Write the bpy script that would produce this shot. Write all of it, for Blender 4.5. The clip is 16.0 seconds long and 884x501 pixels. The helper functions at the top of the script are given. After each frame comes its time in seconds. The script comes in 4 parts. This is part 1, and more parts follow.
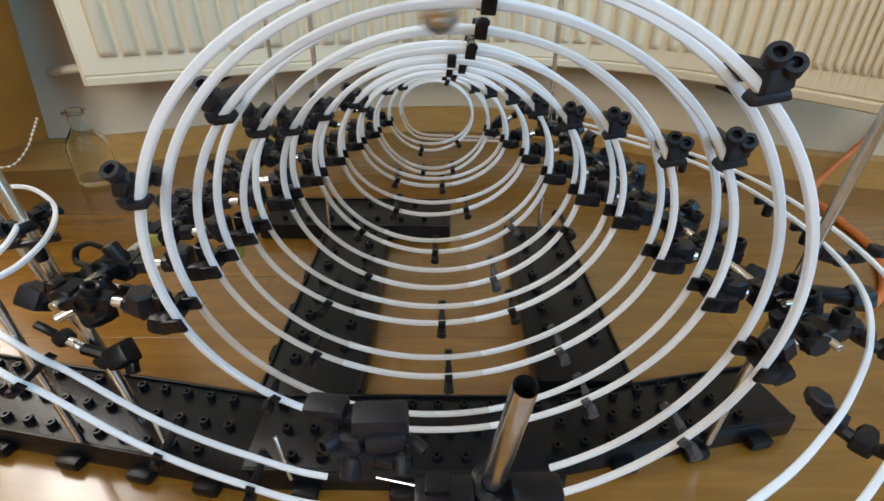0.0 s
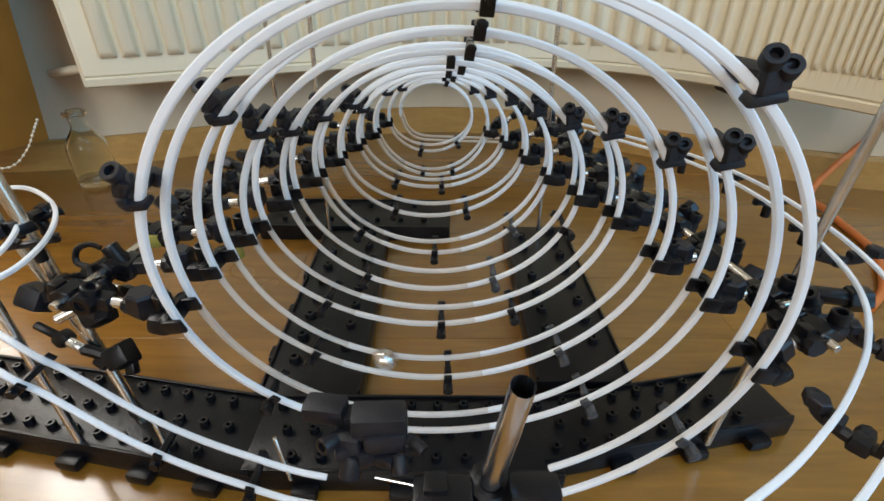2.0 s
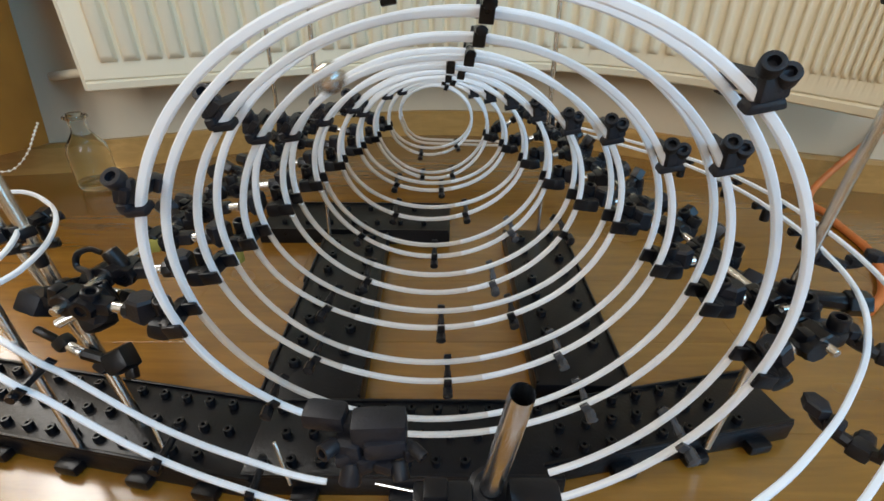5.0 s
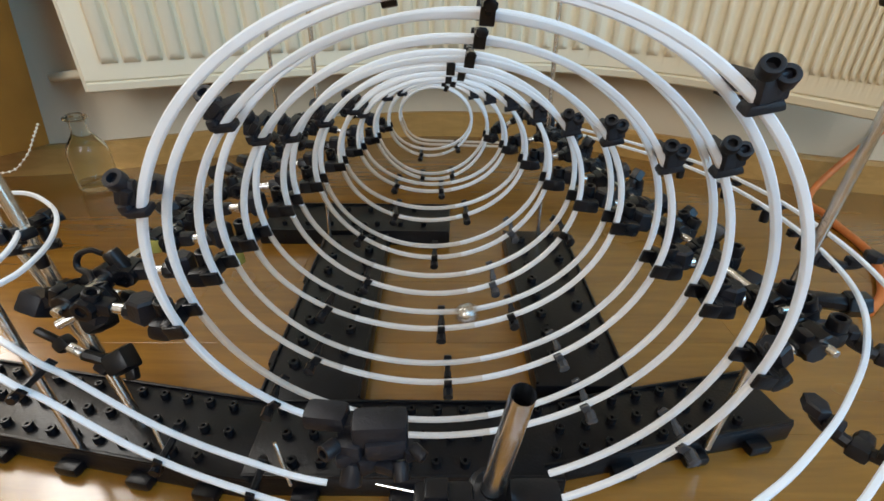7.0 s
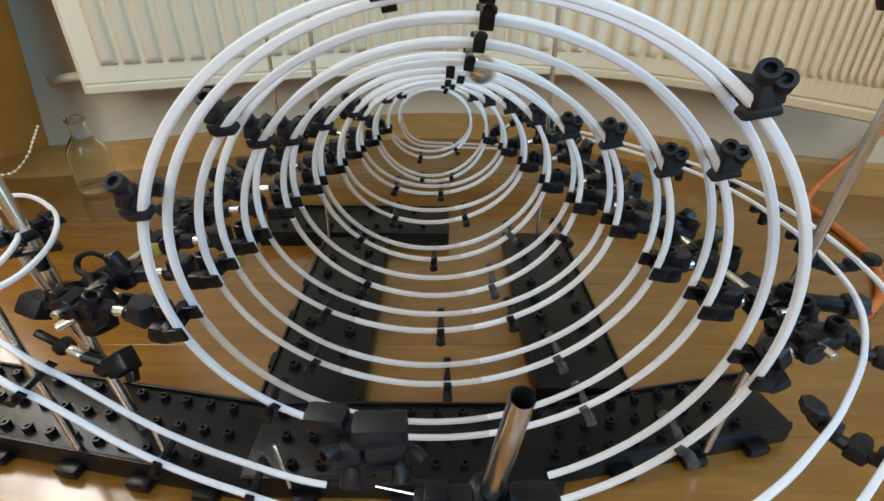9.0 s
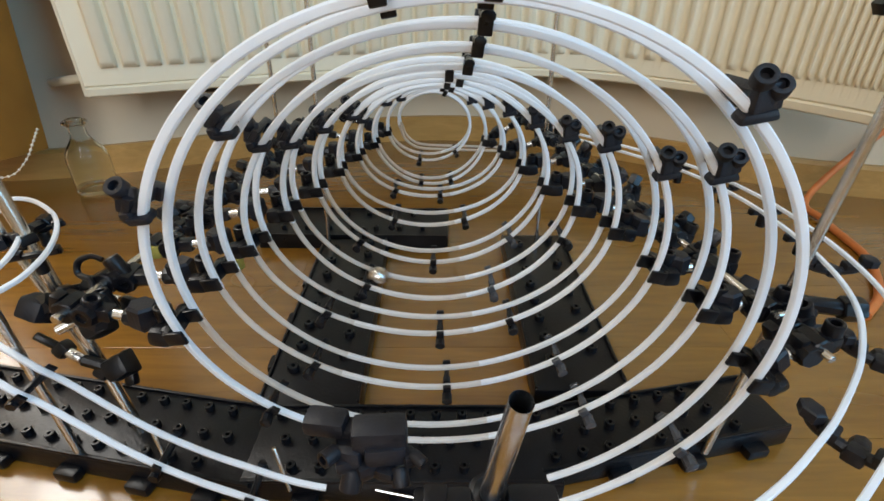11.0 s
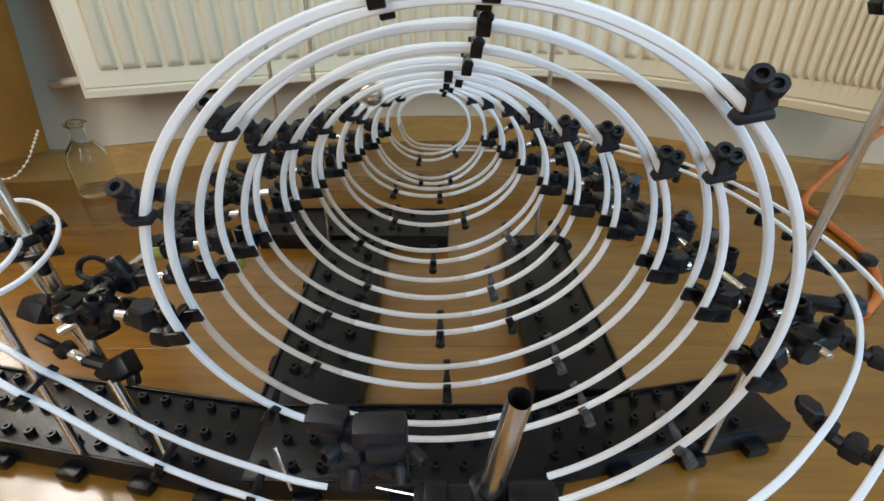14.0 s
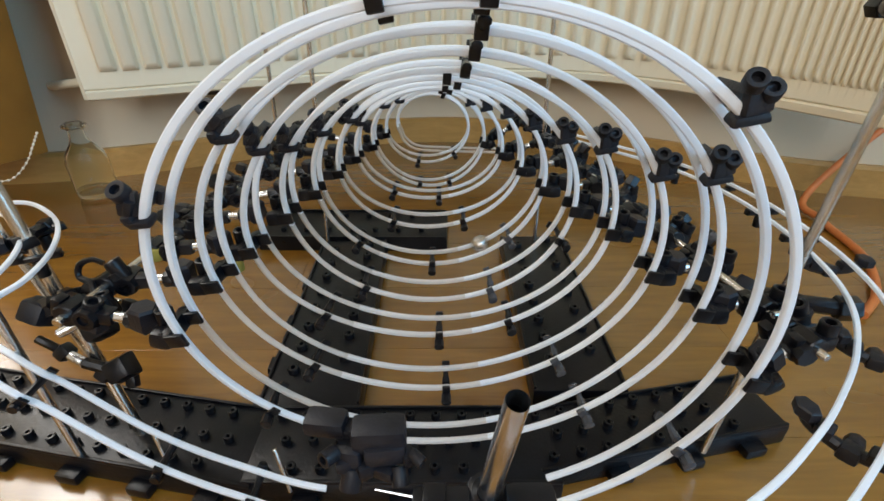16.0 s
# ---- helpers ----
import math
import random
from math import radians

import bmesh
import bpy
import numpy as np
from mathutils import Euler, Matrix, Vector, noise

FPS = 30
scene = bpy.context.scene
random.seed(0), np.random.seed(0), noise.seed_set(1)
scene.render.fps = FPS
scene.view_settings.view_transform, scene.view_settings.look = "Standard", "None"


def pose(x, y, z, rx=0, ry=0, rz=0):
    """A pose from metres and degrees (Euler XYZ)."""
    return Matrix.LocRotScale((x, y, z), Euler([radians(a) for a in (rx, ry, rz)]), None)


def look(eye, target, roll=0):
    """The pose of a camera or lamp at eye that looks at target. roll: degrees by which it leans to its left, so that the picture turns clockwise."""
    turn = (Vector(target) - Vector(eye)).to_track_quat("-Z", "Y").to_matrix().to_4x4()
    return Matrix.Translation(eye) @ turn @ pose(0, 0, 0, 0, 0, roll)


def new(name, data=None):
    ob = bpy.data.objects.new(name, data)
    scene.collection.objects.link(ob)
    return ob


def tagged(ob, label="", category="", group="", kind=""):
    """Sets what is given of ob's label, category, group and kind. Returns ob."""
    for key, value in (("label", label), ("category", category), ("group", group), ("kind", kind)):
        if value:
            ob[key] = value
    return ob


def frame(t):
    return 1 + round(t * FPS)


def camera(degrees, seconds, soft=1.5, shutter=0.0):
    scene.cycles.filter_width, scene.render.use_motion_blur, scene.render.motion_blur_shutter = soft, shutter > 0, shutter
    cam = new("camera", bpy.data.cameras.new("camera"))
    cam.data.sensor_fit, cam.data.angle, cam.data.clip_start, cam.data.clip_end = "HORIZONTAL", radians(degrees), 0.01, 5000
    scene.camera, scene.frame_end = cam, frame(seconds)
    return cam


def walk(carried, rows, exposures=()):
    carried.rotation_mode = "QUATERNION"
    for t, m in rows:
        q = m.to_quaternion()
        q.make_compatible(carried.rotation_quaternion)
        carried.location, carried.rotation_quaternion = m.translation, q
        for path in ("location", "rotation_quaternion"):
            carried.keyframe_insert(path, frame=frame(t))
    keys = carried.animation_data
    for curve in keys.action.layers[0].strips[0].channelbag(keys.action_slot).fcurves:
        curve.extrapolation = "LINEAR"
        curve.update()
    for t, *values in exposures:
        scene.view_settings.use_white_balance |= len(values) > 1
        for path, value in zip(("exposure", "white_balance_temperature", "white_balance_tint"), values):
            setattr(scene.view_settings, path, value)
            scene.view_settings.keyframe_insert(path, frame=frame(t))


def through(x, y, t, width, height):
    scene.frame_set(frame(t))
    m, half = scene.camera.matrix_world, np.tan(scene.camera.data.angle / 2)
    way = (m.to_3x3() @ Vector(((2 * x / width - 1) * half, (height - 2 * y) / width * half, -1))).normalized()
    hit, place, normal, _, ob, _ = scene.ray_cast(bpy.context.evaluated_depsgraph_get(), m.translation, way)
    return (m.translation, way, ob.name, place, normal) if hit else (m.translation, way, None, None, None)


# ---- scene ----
cam = camera(85.4, 16.0, soft=1.6, shutter=0.9)
CAMROWS = [
    (0, 0.00010, 0.00080, 0.27800, 59.444, 0.029, 0.123),
    (0.5, 0.00020, 0.00070, 0.27810, 59.459, 0.017, 0.105),
    (1, 0.00050, 0.00040, 0.27810, 59.483, 0.042, 0.080),
    (1.5, 0.00060, 0.00030, 0.27820, 59.515, 0.040, 0.085),
    (2, 0.00050, 0.00030, 0.27830, 59.533, 0.030, 0.116),
    (2.5, 0.00050, 0.00030, 0.27850, 59.559, 0.016, 0.129),
    (3, 0.00050, 0.00050, 0.27870, 59.612, 0.013, 0.123),
    (3.5, 0.00040, 0.00070, 0.27880, 59.625, 0.021, 0.124),
    (4, 0.00050, 0.00060, 0.27910, 59.691, 0.053, 0.090),
    (6.5, 0.00040, 0.00030, 0.27970, 59.906, -0.003, 0.066),
    (7, 0.00020, 0.00010, 0.27980, 59.921, 0.014, 0.052),
    (7.5, 0.00010, -0.00000, 0.27990, 59.947, 0.006, 0.025),
    (8, 0.00000, -0.00000, 0.28000, 60.000, -0.000, 0.000),
    (8.5, 0.00000, -0.00030, 0.28020, 60.038, -0.016, -0.007),
    (9, 0.00010, -0.00030, 0.28060, 60.106, -0.024, -0.013),
    (11.5, 0.00020, -0.00070, 0.28180, 60.306, -0.003, -0.142),
    (12, 0.00030, -0.00090, 0.28190, 60.306, 0.009, -0.176),
    (12.5, 0.00020, -0.00110, 0.28180, 60.304, 0.044, -0.202),
    (13, 0.00030, -0.00140, 0.28180, 60.303, 0.080, -0.218),
    (13.5, 0.00040, -0.00160, 0.28180, 60.317, 0.132, -0.239),
    (14, 0.00040, -0.00180, 0.28200, 60.328, 0.184, -0.196),
    (14.5, 0.00050, -0.00190, 0.28200, 60.340, 0.208, -0.177),
    (15, 0.00070, -0.00200, 0.28230, 60.388, 0.204, -0.231),
    (15.5, 0.00070, -0.00200, 0.28260, 60.406, 0.194, -0.267),
    (16, 0.00070, -0.00210, 0.28280, 60.442, 0.198, -0.293),
]
walk(cam, [(r[0], pose(*r[1:])) for r in CAMROWS])

# ---------------------------------------------------------------- light
world = bpy.data.worlds.new("sky")
world.use_nodes = True
scene.world = world
wn = world.node_tree.nodes
sky = wn.new("ShaderNodeTexSky")
sky.sky_type = "NISHITA"
sky.sun_disc = False
sky.sun_elevation = radians(35)
sky.sun_rotation = radians(250)
world.node_tree.links.new(sky.outputs[0], wn["Background"].inputs[0])
wn["Background"].inputs[1].default_value = 0.12
scene.view_settings.exposure = 0.04


def area_lamp(name, eye, target, sx, sy, power, colour):
    d = bpy.data.lights.new(name, "AREA")
    d.shape, d.size, d.size_y, d.energy, d.color = "RECTANGLE", sx, sy, power, colour
    ob = new(name, d)
    ob.matrix_world = look(eye, target)
    return ob


area_lamp("door_daylight", (-1.10, 0.97, 1.1), (-0.70, 0.0, 0.45), 0.46, 1.9, 36, (1.0, 0.975, 0.93))
# added fill from behind, where no window is seen, to brighten the radiator
area_lamp("rear_fill", (-0.40, -1.97, 1.60), (-0.1, 0.5, 0.35), 1.0, 1.4, 32, (0.95, 0.96, 0.97))
# added blue fill from the right; no door is seen there
area_lamp("right_blue_fill", (0.98, -0.55, 0.95), (0.1, 0.15, 0.15), 0.8, 1.5, 18, (0.28, 0.63, 1.0))


# ---------------------------------------------------------------- materials
def material(name, base, rough=0.5, metal=0.0, noise_scale=0.0, amount=0.15, bump=0.0, fine=0.0, rough_var=0.0, spec=0.5):
    m = bpy.data.materials.new(name)
    m.use_nodes = True
    nt = m.node_tree
    b = nt.nodes["Principled BSDF"]
    b.inputs["Base Color"].default_value = (*base, 1)
    b.inputs["Roughness"].default_value = rough
    b.inputs["Metallic"].default_value = metal
    b.inputs["Specular IOR Level"].default_value = spec
    if noise_scale:
        tc = nt.nodes.new("ShaderNodeTexCoord")
        n1 = nt.nodes.new("ShaderNodeTexNoise")
        n1.inputs["Scale"].default_value = noise_scale
        n1.inputs["Detail"].default_value = 6
        nt.links.new(tc.outputs["Object"], n1.inputs["Vector"])
        ramp = nt.nodes.new("ShaderNodeValToRGB")
        ramp.color_ramp.elements[0].position, ramp.color_ramp.elements[1].position = 0.3, 0.7
        ramp.color_ramp.elements[0].color = (*[c * (1 - amount) for c in base], 1)
        ramp.color_ramp.elements[1].color = (*[min(1, c * (1 + amount)) for c in base], 1)
        nt.links.new(n1.outputs["Fac"], ramp.inputs["Fac"])
        nt.links.new(ramp.outputs["Color"], b.inputs["Base Color"])
        if rough_var:
            mr = nt.nodes.new("ShaderNodeMapRange")
            mr.inputs["To Min"].default_value = max(0.03, rough - rough_var)
            mr.inputs["To Max"].default_value = rough + rough_var
            nt.links.new(n1.outputs["Fac"], mr.inputs["Value"])
            nt.links.new(mr.outputs[0], b.inputs["Roughness"])
        if bump:
            n2 = nt.nodes.new("ShaderNodeTexNoise")
            n2.inputs["Scale"].default_value = fine or noise_scale * 8
            n2.inputs["Detail"].default_value = 4
            nt.links.new(tc.outputs["Object"], n2.inputs["Vector"])
            bp = nt.nodes.new("ShaderNodeBump")
            bp.inputs["Strength"].default_value = bump
            bp.inputs["Distance"].default_value = 0.0006
            nt.links.new(n2.outputs["Fac"], bp.inputs["Height"])
            nt.links.new(bp.outputs[0], b.inputs["Normal"])
    return m


def wood_material(name, dark, light, rough, stretch, scale, per_piece, coat=0.0):
    m = bpy.data.materials.new(name)
    m.use_nodes = True
    nt = m.node_tree
    b = nt.nodes["Principled BSDF"]
    tc = nt.nodes.new("ShaderNodeTexCoord")
    geo = nt.nodes.new("ShaderNodeNewGeometry")
    mp = nt.nodes.new("ShaderNodeMapping")
    mp.inputs["Scale"].default_value = stretch
    info = nt.nodes.new("ShaderNodeObjectInfo")
    shift = nt.nodes.new("ShaderNodeVectorMath")
    shift.operation = "MULTIPLY_ADD"
    shift.inputs[1].default_value = (7.0, 3.0, 5.0)
    nt.links.new(info.outputs["Random"], shift.inputs[0])
    nt.links.new(geo.outputs["Position"], shift.inputs[2])
    nt.links.new(shift.outputs[0], mp.inputs["Vector"])
    n1 = nt.nodes.new("ShaderNodeTexNoise")
    n1.inputs["Scale"].default_value = scale
    n1.inputs["Detail"].default_value = 8
    n1.inputs["Roughness"].default_value = 0.65
    n1.inputs["Distortion"].default_value = 0.6
    nt.links.new(mp.outputs[0], n1.inputs["Vector"])
    n2 = nt.nodes.new("ShaderNodeTexNoise")
    n2.inputs["Scale"].default_value = 6
    nt.links.new(geo.outputs["Position"], n2.inputs["Vector"])
    ramp = nt.nodes.new("ShaderNodeValToRGB")
    ramp.color_ramp.elements[0].position, ramp.color_ramp.elements[1].position = 0.28, 0.72
    ramp.color_ramp.elements[0].color, ramp.color_ramp.elements[1].color = (*dark, 1), (*light, 1)
    nt.links.new(n1.outputs["Fac"], ramp.inputs["Fac"])
    hsv = nt.nodes.new("ShaderNodeHueSaturation")
    vr = nt.nodes.new("ShaderNodeMapRange")
    vr.inputs["To Min"].default_value, vr.inputs["To Max"].default_value = 1 - per_piece, 1 + per_piece
    nt.links.new(info.outputs["Random"], vr.inputs["Value"])
    nt.links.new(vr.outputs[0], hsv.inputs["Value"])
    nt.links.new(ramp.outputs["Color"], hsv.inputs["Color"])
    nt.links.new(hsv.outputs[0], b.inputs["Base Color"])
    b.inputs["Coat Weight"].default_value = coat
    b.inputs["Coat Roughness"].default_value = 0.14
    rr = nt.nodes.new("ShaderNodeMapRange")
    rr.inputs["To Min"].default_value, rr.inputs["To Max"].default_value = rough - 0.07, rough + 0.09
    nt.links.new(n2.outputs["Fac"], rr.inputs["Value"])
    nt.links.new(rr.outputs[0], b.inputs["Roughness"])
    bp = nt.nodes.new("ShaderNodeBump")
    bp.inputs["Strength"].default_value, bp.inputs["Distance"].default_value = 0.12, 0.0004
    nt.links.new(n1.outputs["Fac"], bp.inputs["Height"])
    nt.links.new(bp.outputs[0], b.inputs["Normal"])
    return m


def rail_material(name, base, through, clear_part, sheer=0.36):
    """Milky plastic: diffuse, partly translucent, and partly see-through."""
    m = bpy.data.materials.new(name)
    m.use_nodes = True
    nt = m.node_tree
    b = nt.nodes["Principled BSDF"]
    b.inputs["Roughness"].default_value = 0.36
    tc = nt.nodes.new("ShaderNodeTexCoord")
    n = nt.nodes.new("ShaderNodeTexNoise")
    n.inputs["Scale"].default_value = 60
    nt.links.new(tc.outputs["Object"], n.inputs["Vector"])
    stain = nt.nodes.new("ShaderNodeTexNoise")
    stain.inputs["Scale"].default_value = 14
    stain.inputs["Detail"].default_value = 5
    nt.links.new(tc.outputs["Object"], stain.inputs["Vector"])
    ramp = nt.nodes.new("ShaderNodeValToRGB")
    ramp.color_ramp.elements[0].position, ramp.color_ramp.elements[1].position = 0.35, 0.65
    ramp.color_ramp.elements[0].color = (*[c * 0.94 for c in base], 1)
    ramp.color_ramp.elements[1].color = (*base, 1)
    nt.links.new(stain.outputs["Fac"], ramp.inputs["Fac"])
    nt.links.new(ramp.outputs["Color"], b.inputs["Base Color"])
    tr = nt.nodes.new("ShaderNodeBsdfTranslucent")
    tr.inputs["Color"].default_value = (*through, 1)
    mix = nt.nodes.new("ShaderNodeMixShader")
    mr = nt.nodes.new("ShaderNodeMapRange")
    mr.inputs["To Min"].default_value, mr.inputs["To Max"].default_value = sheer - 0.06, sheer + 0.06
    nt.links.new(n.outputs["Fac"], mr.inputs["Value"])
    nt.links.new(mr.outputs[0], mix.inputs[0])
    nt.links.new(b.outputs[0], mix.inputs[1])
    nt.links.new(tr.outputs[0], mix.inputs[2])
    clear = nt.nodes.new("ShaderNodeBsdfTransparent")
    clear.inputs["Color"].default_value = (0.97, 0.97, 0.98, 1)
    milky = nt.nodes.new("ShaderNodeMixShader")
    milky.inputs[0].default_value = clear_part
    nt.links.new(mix.outputs[0], milky.inputs[1])
    nt.links.new(clear.outputs[0], milky.inputs[2])
    nt.links.new(milky.outputs[0], nt.nodes["Material Output"].inputs["Surface"])
    return m


def glass_material():
    m = bpy.data.materials.new("clear_glass")
    m.use_nodes = True
    b = m.node_tree.nodes["Principled BSDF"]
    b.inputs["Base Color"].default_value = (0.95, 0.96, 0.94, 1)
    b.inputs["Roughness"].default_value = 0.04
    b.inputs["Transmission Weight"].default_value = 1.0
    b.inputs["IOR"].default_value = 1.22
    return m


RAIL = rail_material("milky_rail", (0.93, 0.955, 0.985), (0.95, 0.97, 1.0), 0.07, 0.26)
# tan and warm-white lengths, more see-through than RAIL, for the rings' lower left
RAIL_TAN = rail_material("tan_rail", (0.88, 0.80, 0.72), (0.90, 0.80, 0.66), 0.42)
RAIL_WARM = rail_material("warm_white_rail", (0.90, 0.86, 0.82), (0.92, 0.87, 0.80), 0.24)
BLACK = material("black_plastic", (0.004, 0.004, 0.0055), 0.30, 0, 90, 0.35, 0.15, 900, 0.08, 0.32)
PLATE = material("black_plate_plastic", (0.0032, 0.0032, 0.0045), 0.32, 0, 35, 0.4, 0.30, 420, 0.12, 0.30)
STEEL = material("polished_steel", (0.66, 0.64, 0.60), 0.24, 1.0, 50, 0.08, 0.05, 500, 0.06)
TUBEM = material("brushed_tube", (0.72, 0.74, 0.77), 0.24, 1.0, 60, 0.08, 0.02, 300, 0.04)
# greyer and rougher than BLACK
CLAMPG = material("greyish_black_plastic", (0.009, 0.009, 0.0125), 0.45, 0, 120, 0.4, 0.3, 800, 0.12, 0.34)
BALLM = material("ball_steel", (0.62, 0.60, 0.57), 0.16, 1.0)
WALLP = material("wall_paint", (0.58, 0.485, 0.345), 0.85, 0, 3, 0.05, 0.25, 180)
CEILP = material("ceiling_paint", (0.80, 0.78, 0.74), 0.9, 0, 3, 0.03, 0.2, 150)
ENAMEL = material("radiator_enamel", (0.79, 0.71, 0.53), 0.35, 0, 6, 0.03, 0.06, 90, 0.05)
CLOTH = material("orange_curtain", (0.30, 0.135, 0.016), 0.9, 0, 14, 0.14, 0.5, 700)
COPPER = material("orange_hose", (0.55, 0.16, 0.04), 0.5, 0, 60, 0.15, 0.1)
CLIPM = material("grey_clip_plastic", (0.045, 0.048, 0.056), 0.16, 0, 90, 0.3, 0.1, 700, 0.05, 0.6)
BEAD = material("bead_plastic", (0.75, 0.68, 0.55), 0.35)
DARK = material("dark_recess", (0.05, 0.04, 0.03), 0.8, 0, 20, 0.2)
YELLOW = material("olive_yellow_plastic", (0.32, 0.27, 0.05), 0.5, 0, 80, 0.2, 0.1)
GLASS = glass_material()
FLOORM = wood_material("laminate_floor", (0.168, 0.070, 0.0085), (0.270, 0.126, 0.0165), 0.24, (3.0, 26.0, 1.0), 3.0, 0.06, 0.7)
SKIRT = wood_material("baseboard_wood", (0.33, 0.175, 0.045), (0.46, 0.26, 0.075), 0.42, (4.0, 30.0, 30.0), 3.0, 0.04)


# ---------------------------------------------------------------- mesh helpers
def link(name, bm, mat, parent=None, label="", smooth=True, origin=None):
    if origin is not None:
        bmesh.ops.translate(bm, verts=bm.verts, vec=-Vector(origin))
    me = bpy.data.meshes.new(name)
    bm.normal_update()
    bm.to_mesh(me)
    bm.free()
    if smooth:
        me.polygons.foreach_set("use_smooth", [True] * len(me.polygons))
        me.set_sharp_from_angle(angle=radians(38))
    me.materials.append(mat)
    ob = new(name, me)
    if parent is not None:
        ob.parent = parent
    if label:
        ob["label"] = label
    return ob


def part(name, bm, mat, parent, label=""):
    """bm in world space; its thing stands unrotated at parent.location."""
    o = Vector(parent.location)
    if parent.parent is not None:
        o += parent.parent.location
    return link(name, bm, mat, parent, label, True, o)


def thing(name, at, label, category, group="", kind=""):
    ob = new(name)
    ob.location = at
    ob.empty_display_size = 0.01
    return tagged(ob, label, category, group, kind)


def frame_of(t, hint=(0, 0, 1)):
    t = Vector(t).normalized()
    h = Vector(hint)
    if abs(t.dot(h)) > 0.97:
        h = Vector((0, 1, 0))
    a = t.cross(h).normalized()
    b = a.cross(t).normalized()
    return t, a, b


def sweep(bm, pts, r, sides=10, hint=(0, 0, 1), cap=True, squash=1.0, boxy=2.0):
    """A round bar along pts; r a number or one for each point."""
    pts = [Vector(p) for p in pts]
    rings = []
    last = None
    for i, p in enumerate(pts):
        t = pts[min(i + 1, len(pts) - 1)] - pts[max(i - 1, 0)]
        t.normalize()
        if last is None:
            _, a, _b = frame_of(t, hint)
        else:
            a = (last - t * last.dot(t)).normalized()
        last = a
        b = a.cross(t).normalized()
        rr = r[i] if isinstance(r, (list, tuple)) else r
        ring = []
        for k in range(sides):
            c, q = math.cos((k + 0.5) * 2 * math.pi / sides), math.sin((k + 0.5) * 2 * math.pi / sides)
            e = (abs(c) ** boxy + abs(q) ** boxy) ** (-1 / boxy)
            ring.append(bm.verts.new(p + (a * c + b * squash * q) * rr * e))
        rings.append(ring)
    for q, s in zip(rings, rings[1:]):
        for k in range(sides):
            bm.faces.new((q[k], q[(k + 1) % sides], s[(k + 1) % sides], s[k]))
    if cap:
        bm.faces.new(rings[0][::-1])
        bm.faces.new(rings[-1])
    return bm


def hollow(bm, p0, p1, r_out, r_in, sides=14, depth=0.7):
    """A socket: a cylinder with a hole sunk from the p1 end, with rounded rim."""
    p0, p1 = Vector(p0), Vector(p1)
    t, a, b = frame_of(p1 - p0)
    ln = (p1 - p0).length
    prof = [(0, r_out * 0.9), (ln * 0.06, r_out), (ln * 0.9, r_out), (ln * 0.98, r_out * 0.94), (ln, (r_out + r_in) / 2), (ln * 0.97, r_in), (ln * (1 - depth), r_in)]
    rings = [[bm.verts.new(p0 + t * d + (a * math.cos(k * 2 * math.pi / sides) + b * math.sin(k * 2 * math.pi / sides)) * r) for k in range(sides)] for d, r in prof]
    for q, s in zip(rings, rings[1:]):
        for k in range(sides):
            bm.faces.new((q[k], q[(k + 1) % sides], s[(k + 1) % sides], s[k]))
    bm.faces.new(rings[0][::-1])
    bm.faces.new(rings[-1])
    return bm


def block(bm, at, x, y, z, axes=None, bevel=0.15, taper=1.0):
    """A bevelled block, sides x y z, along axes (three vectors)."""
    ax = axes or (Vector((1, 0, 0)), Vector((0, 1, 0)), Vector((0, 0, 1)))
    at = Vector(at)
    tmp = bmesh.new()
    bmesh.ops.create_cube(tmp, size=1.0)
    for v in tmp.verts:
        if v.co.z > 0:
            v.co.x *= taper
            v.co.y *= taper
        v.co = Vector((v.co.x * x, v.co.y * y, v.co.z * z))
    if bevel:
        bmesh.ops.bevel(tmp, geom=tmp.edges, offset=min(x, y, z) * bevel, segments=2, affect="EDGES", profile=0.6)
    idx = {}
    for v in tmp.verts:
        idx[v.index] = bm.verts.new(at + ax[0] * v.co.x + ax[1] * v.co.y + ax[2] * v.co.z)
    for f in tmp.faces:
        bm.faces.new([idx[v.index] for v in f.verts])
    tmp.free()
    return bm


def spline(points, n):
    """A smooth line through points (Catmull-Rom)."""
    p = [Vector(q) for q in points]
    p = [p[0] * 2 - p[1]] + p + [p[-1] * 2 - p[-2]]
    out = []
    for i in range(1, len(p) - 2):
        for k in range(n):
            s = k / n
            out.append(0.5 * ((2 * p[i]) + (p[i + 1] - p[i - 1]) * s + (2 * p[i - 1] - 5 * p[i] + 4 * p[i + 1] - p[i + 2]) * s * s + (3 * p[i] - p[i - 1] - 3 * p[i + 1] + p[i + 2]) * s ** 3))
    out.append(p[-2])
    return out


# ---------------------------------------------------------------- room
def wall_y(x):
    """The wall behind the radiator: a shallow bowed niche."""
    s = 0.5 - 0.5 * math.cos(math.pi * min(abs(x) / 0.72, 1.0))
    return 0.95 - s * (0.22 if x < 0 else 0.30)


XS = [-0.79] + [i * 0.04 - 0.76 for i in range(39)] + [0.85, 1.0]


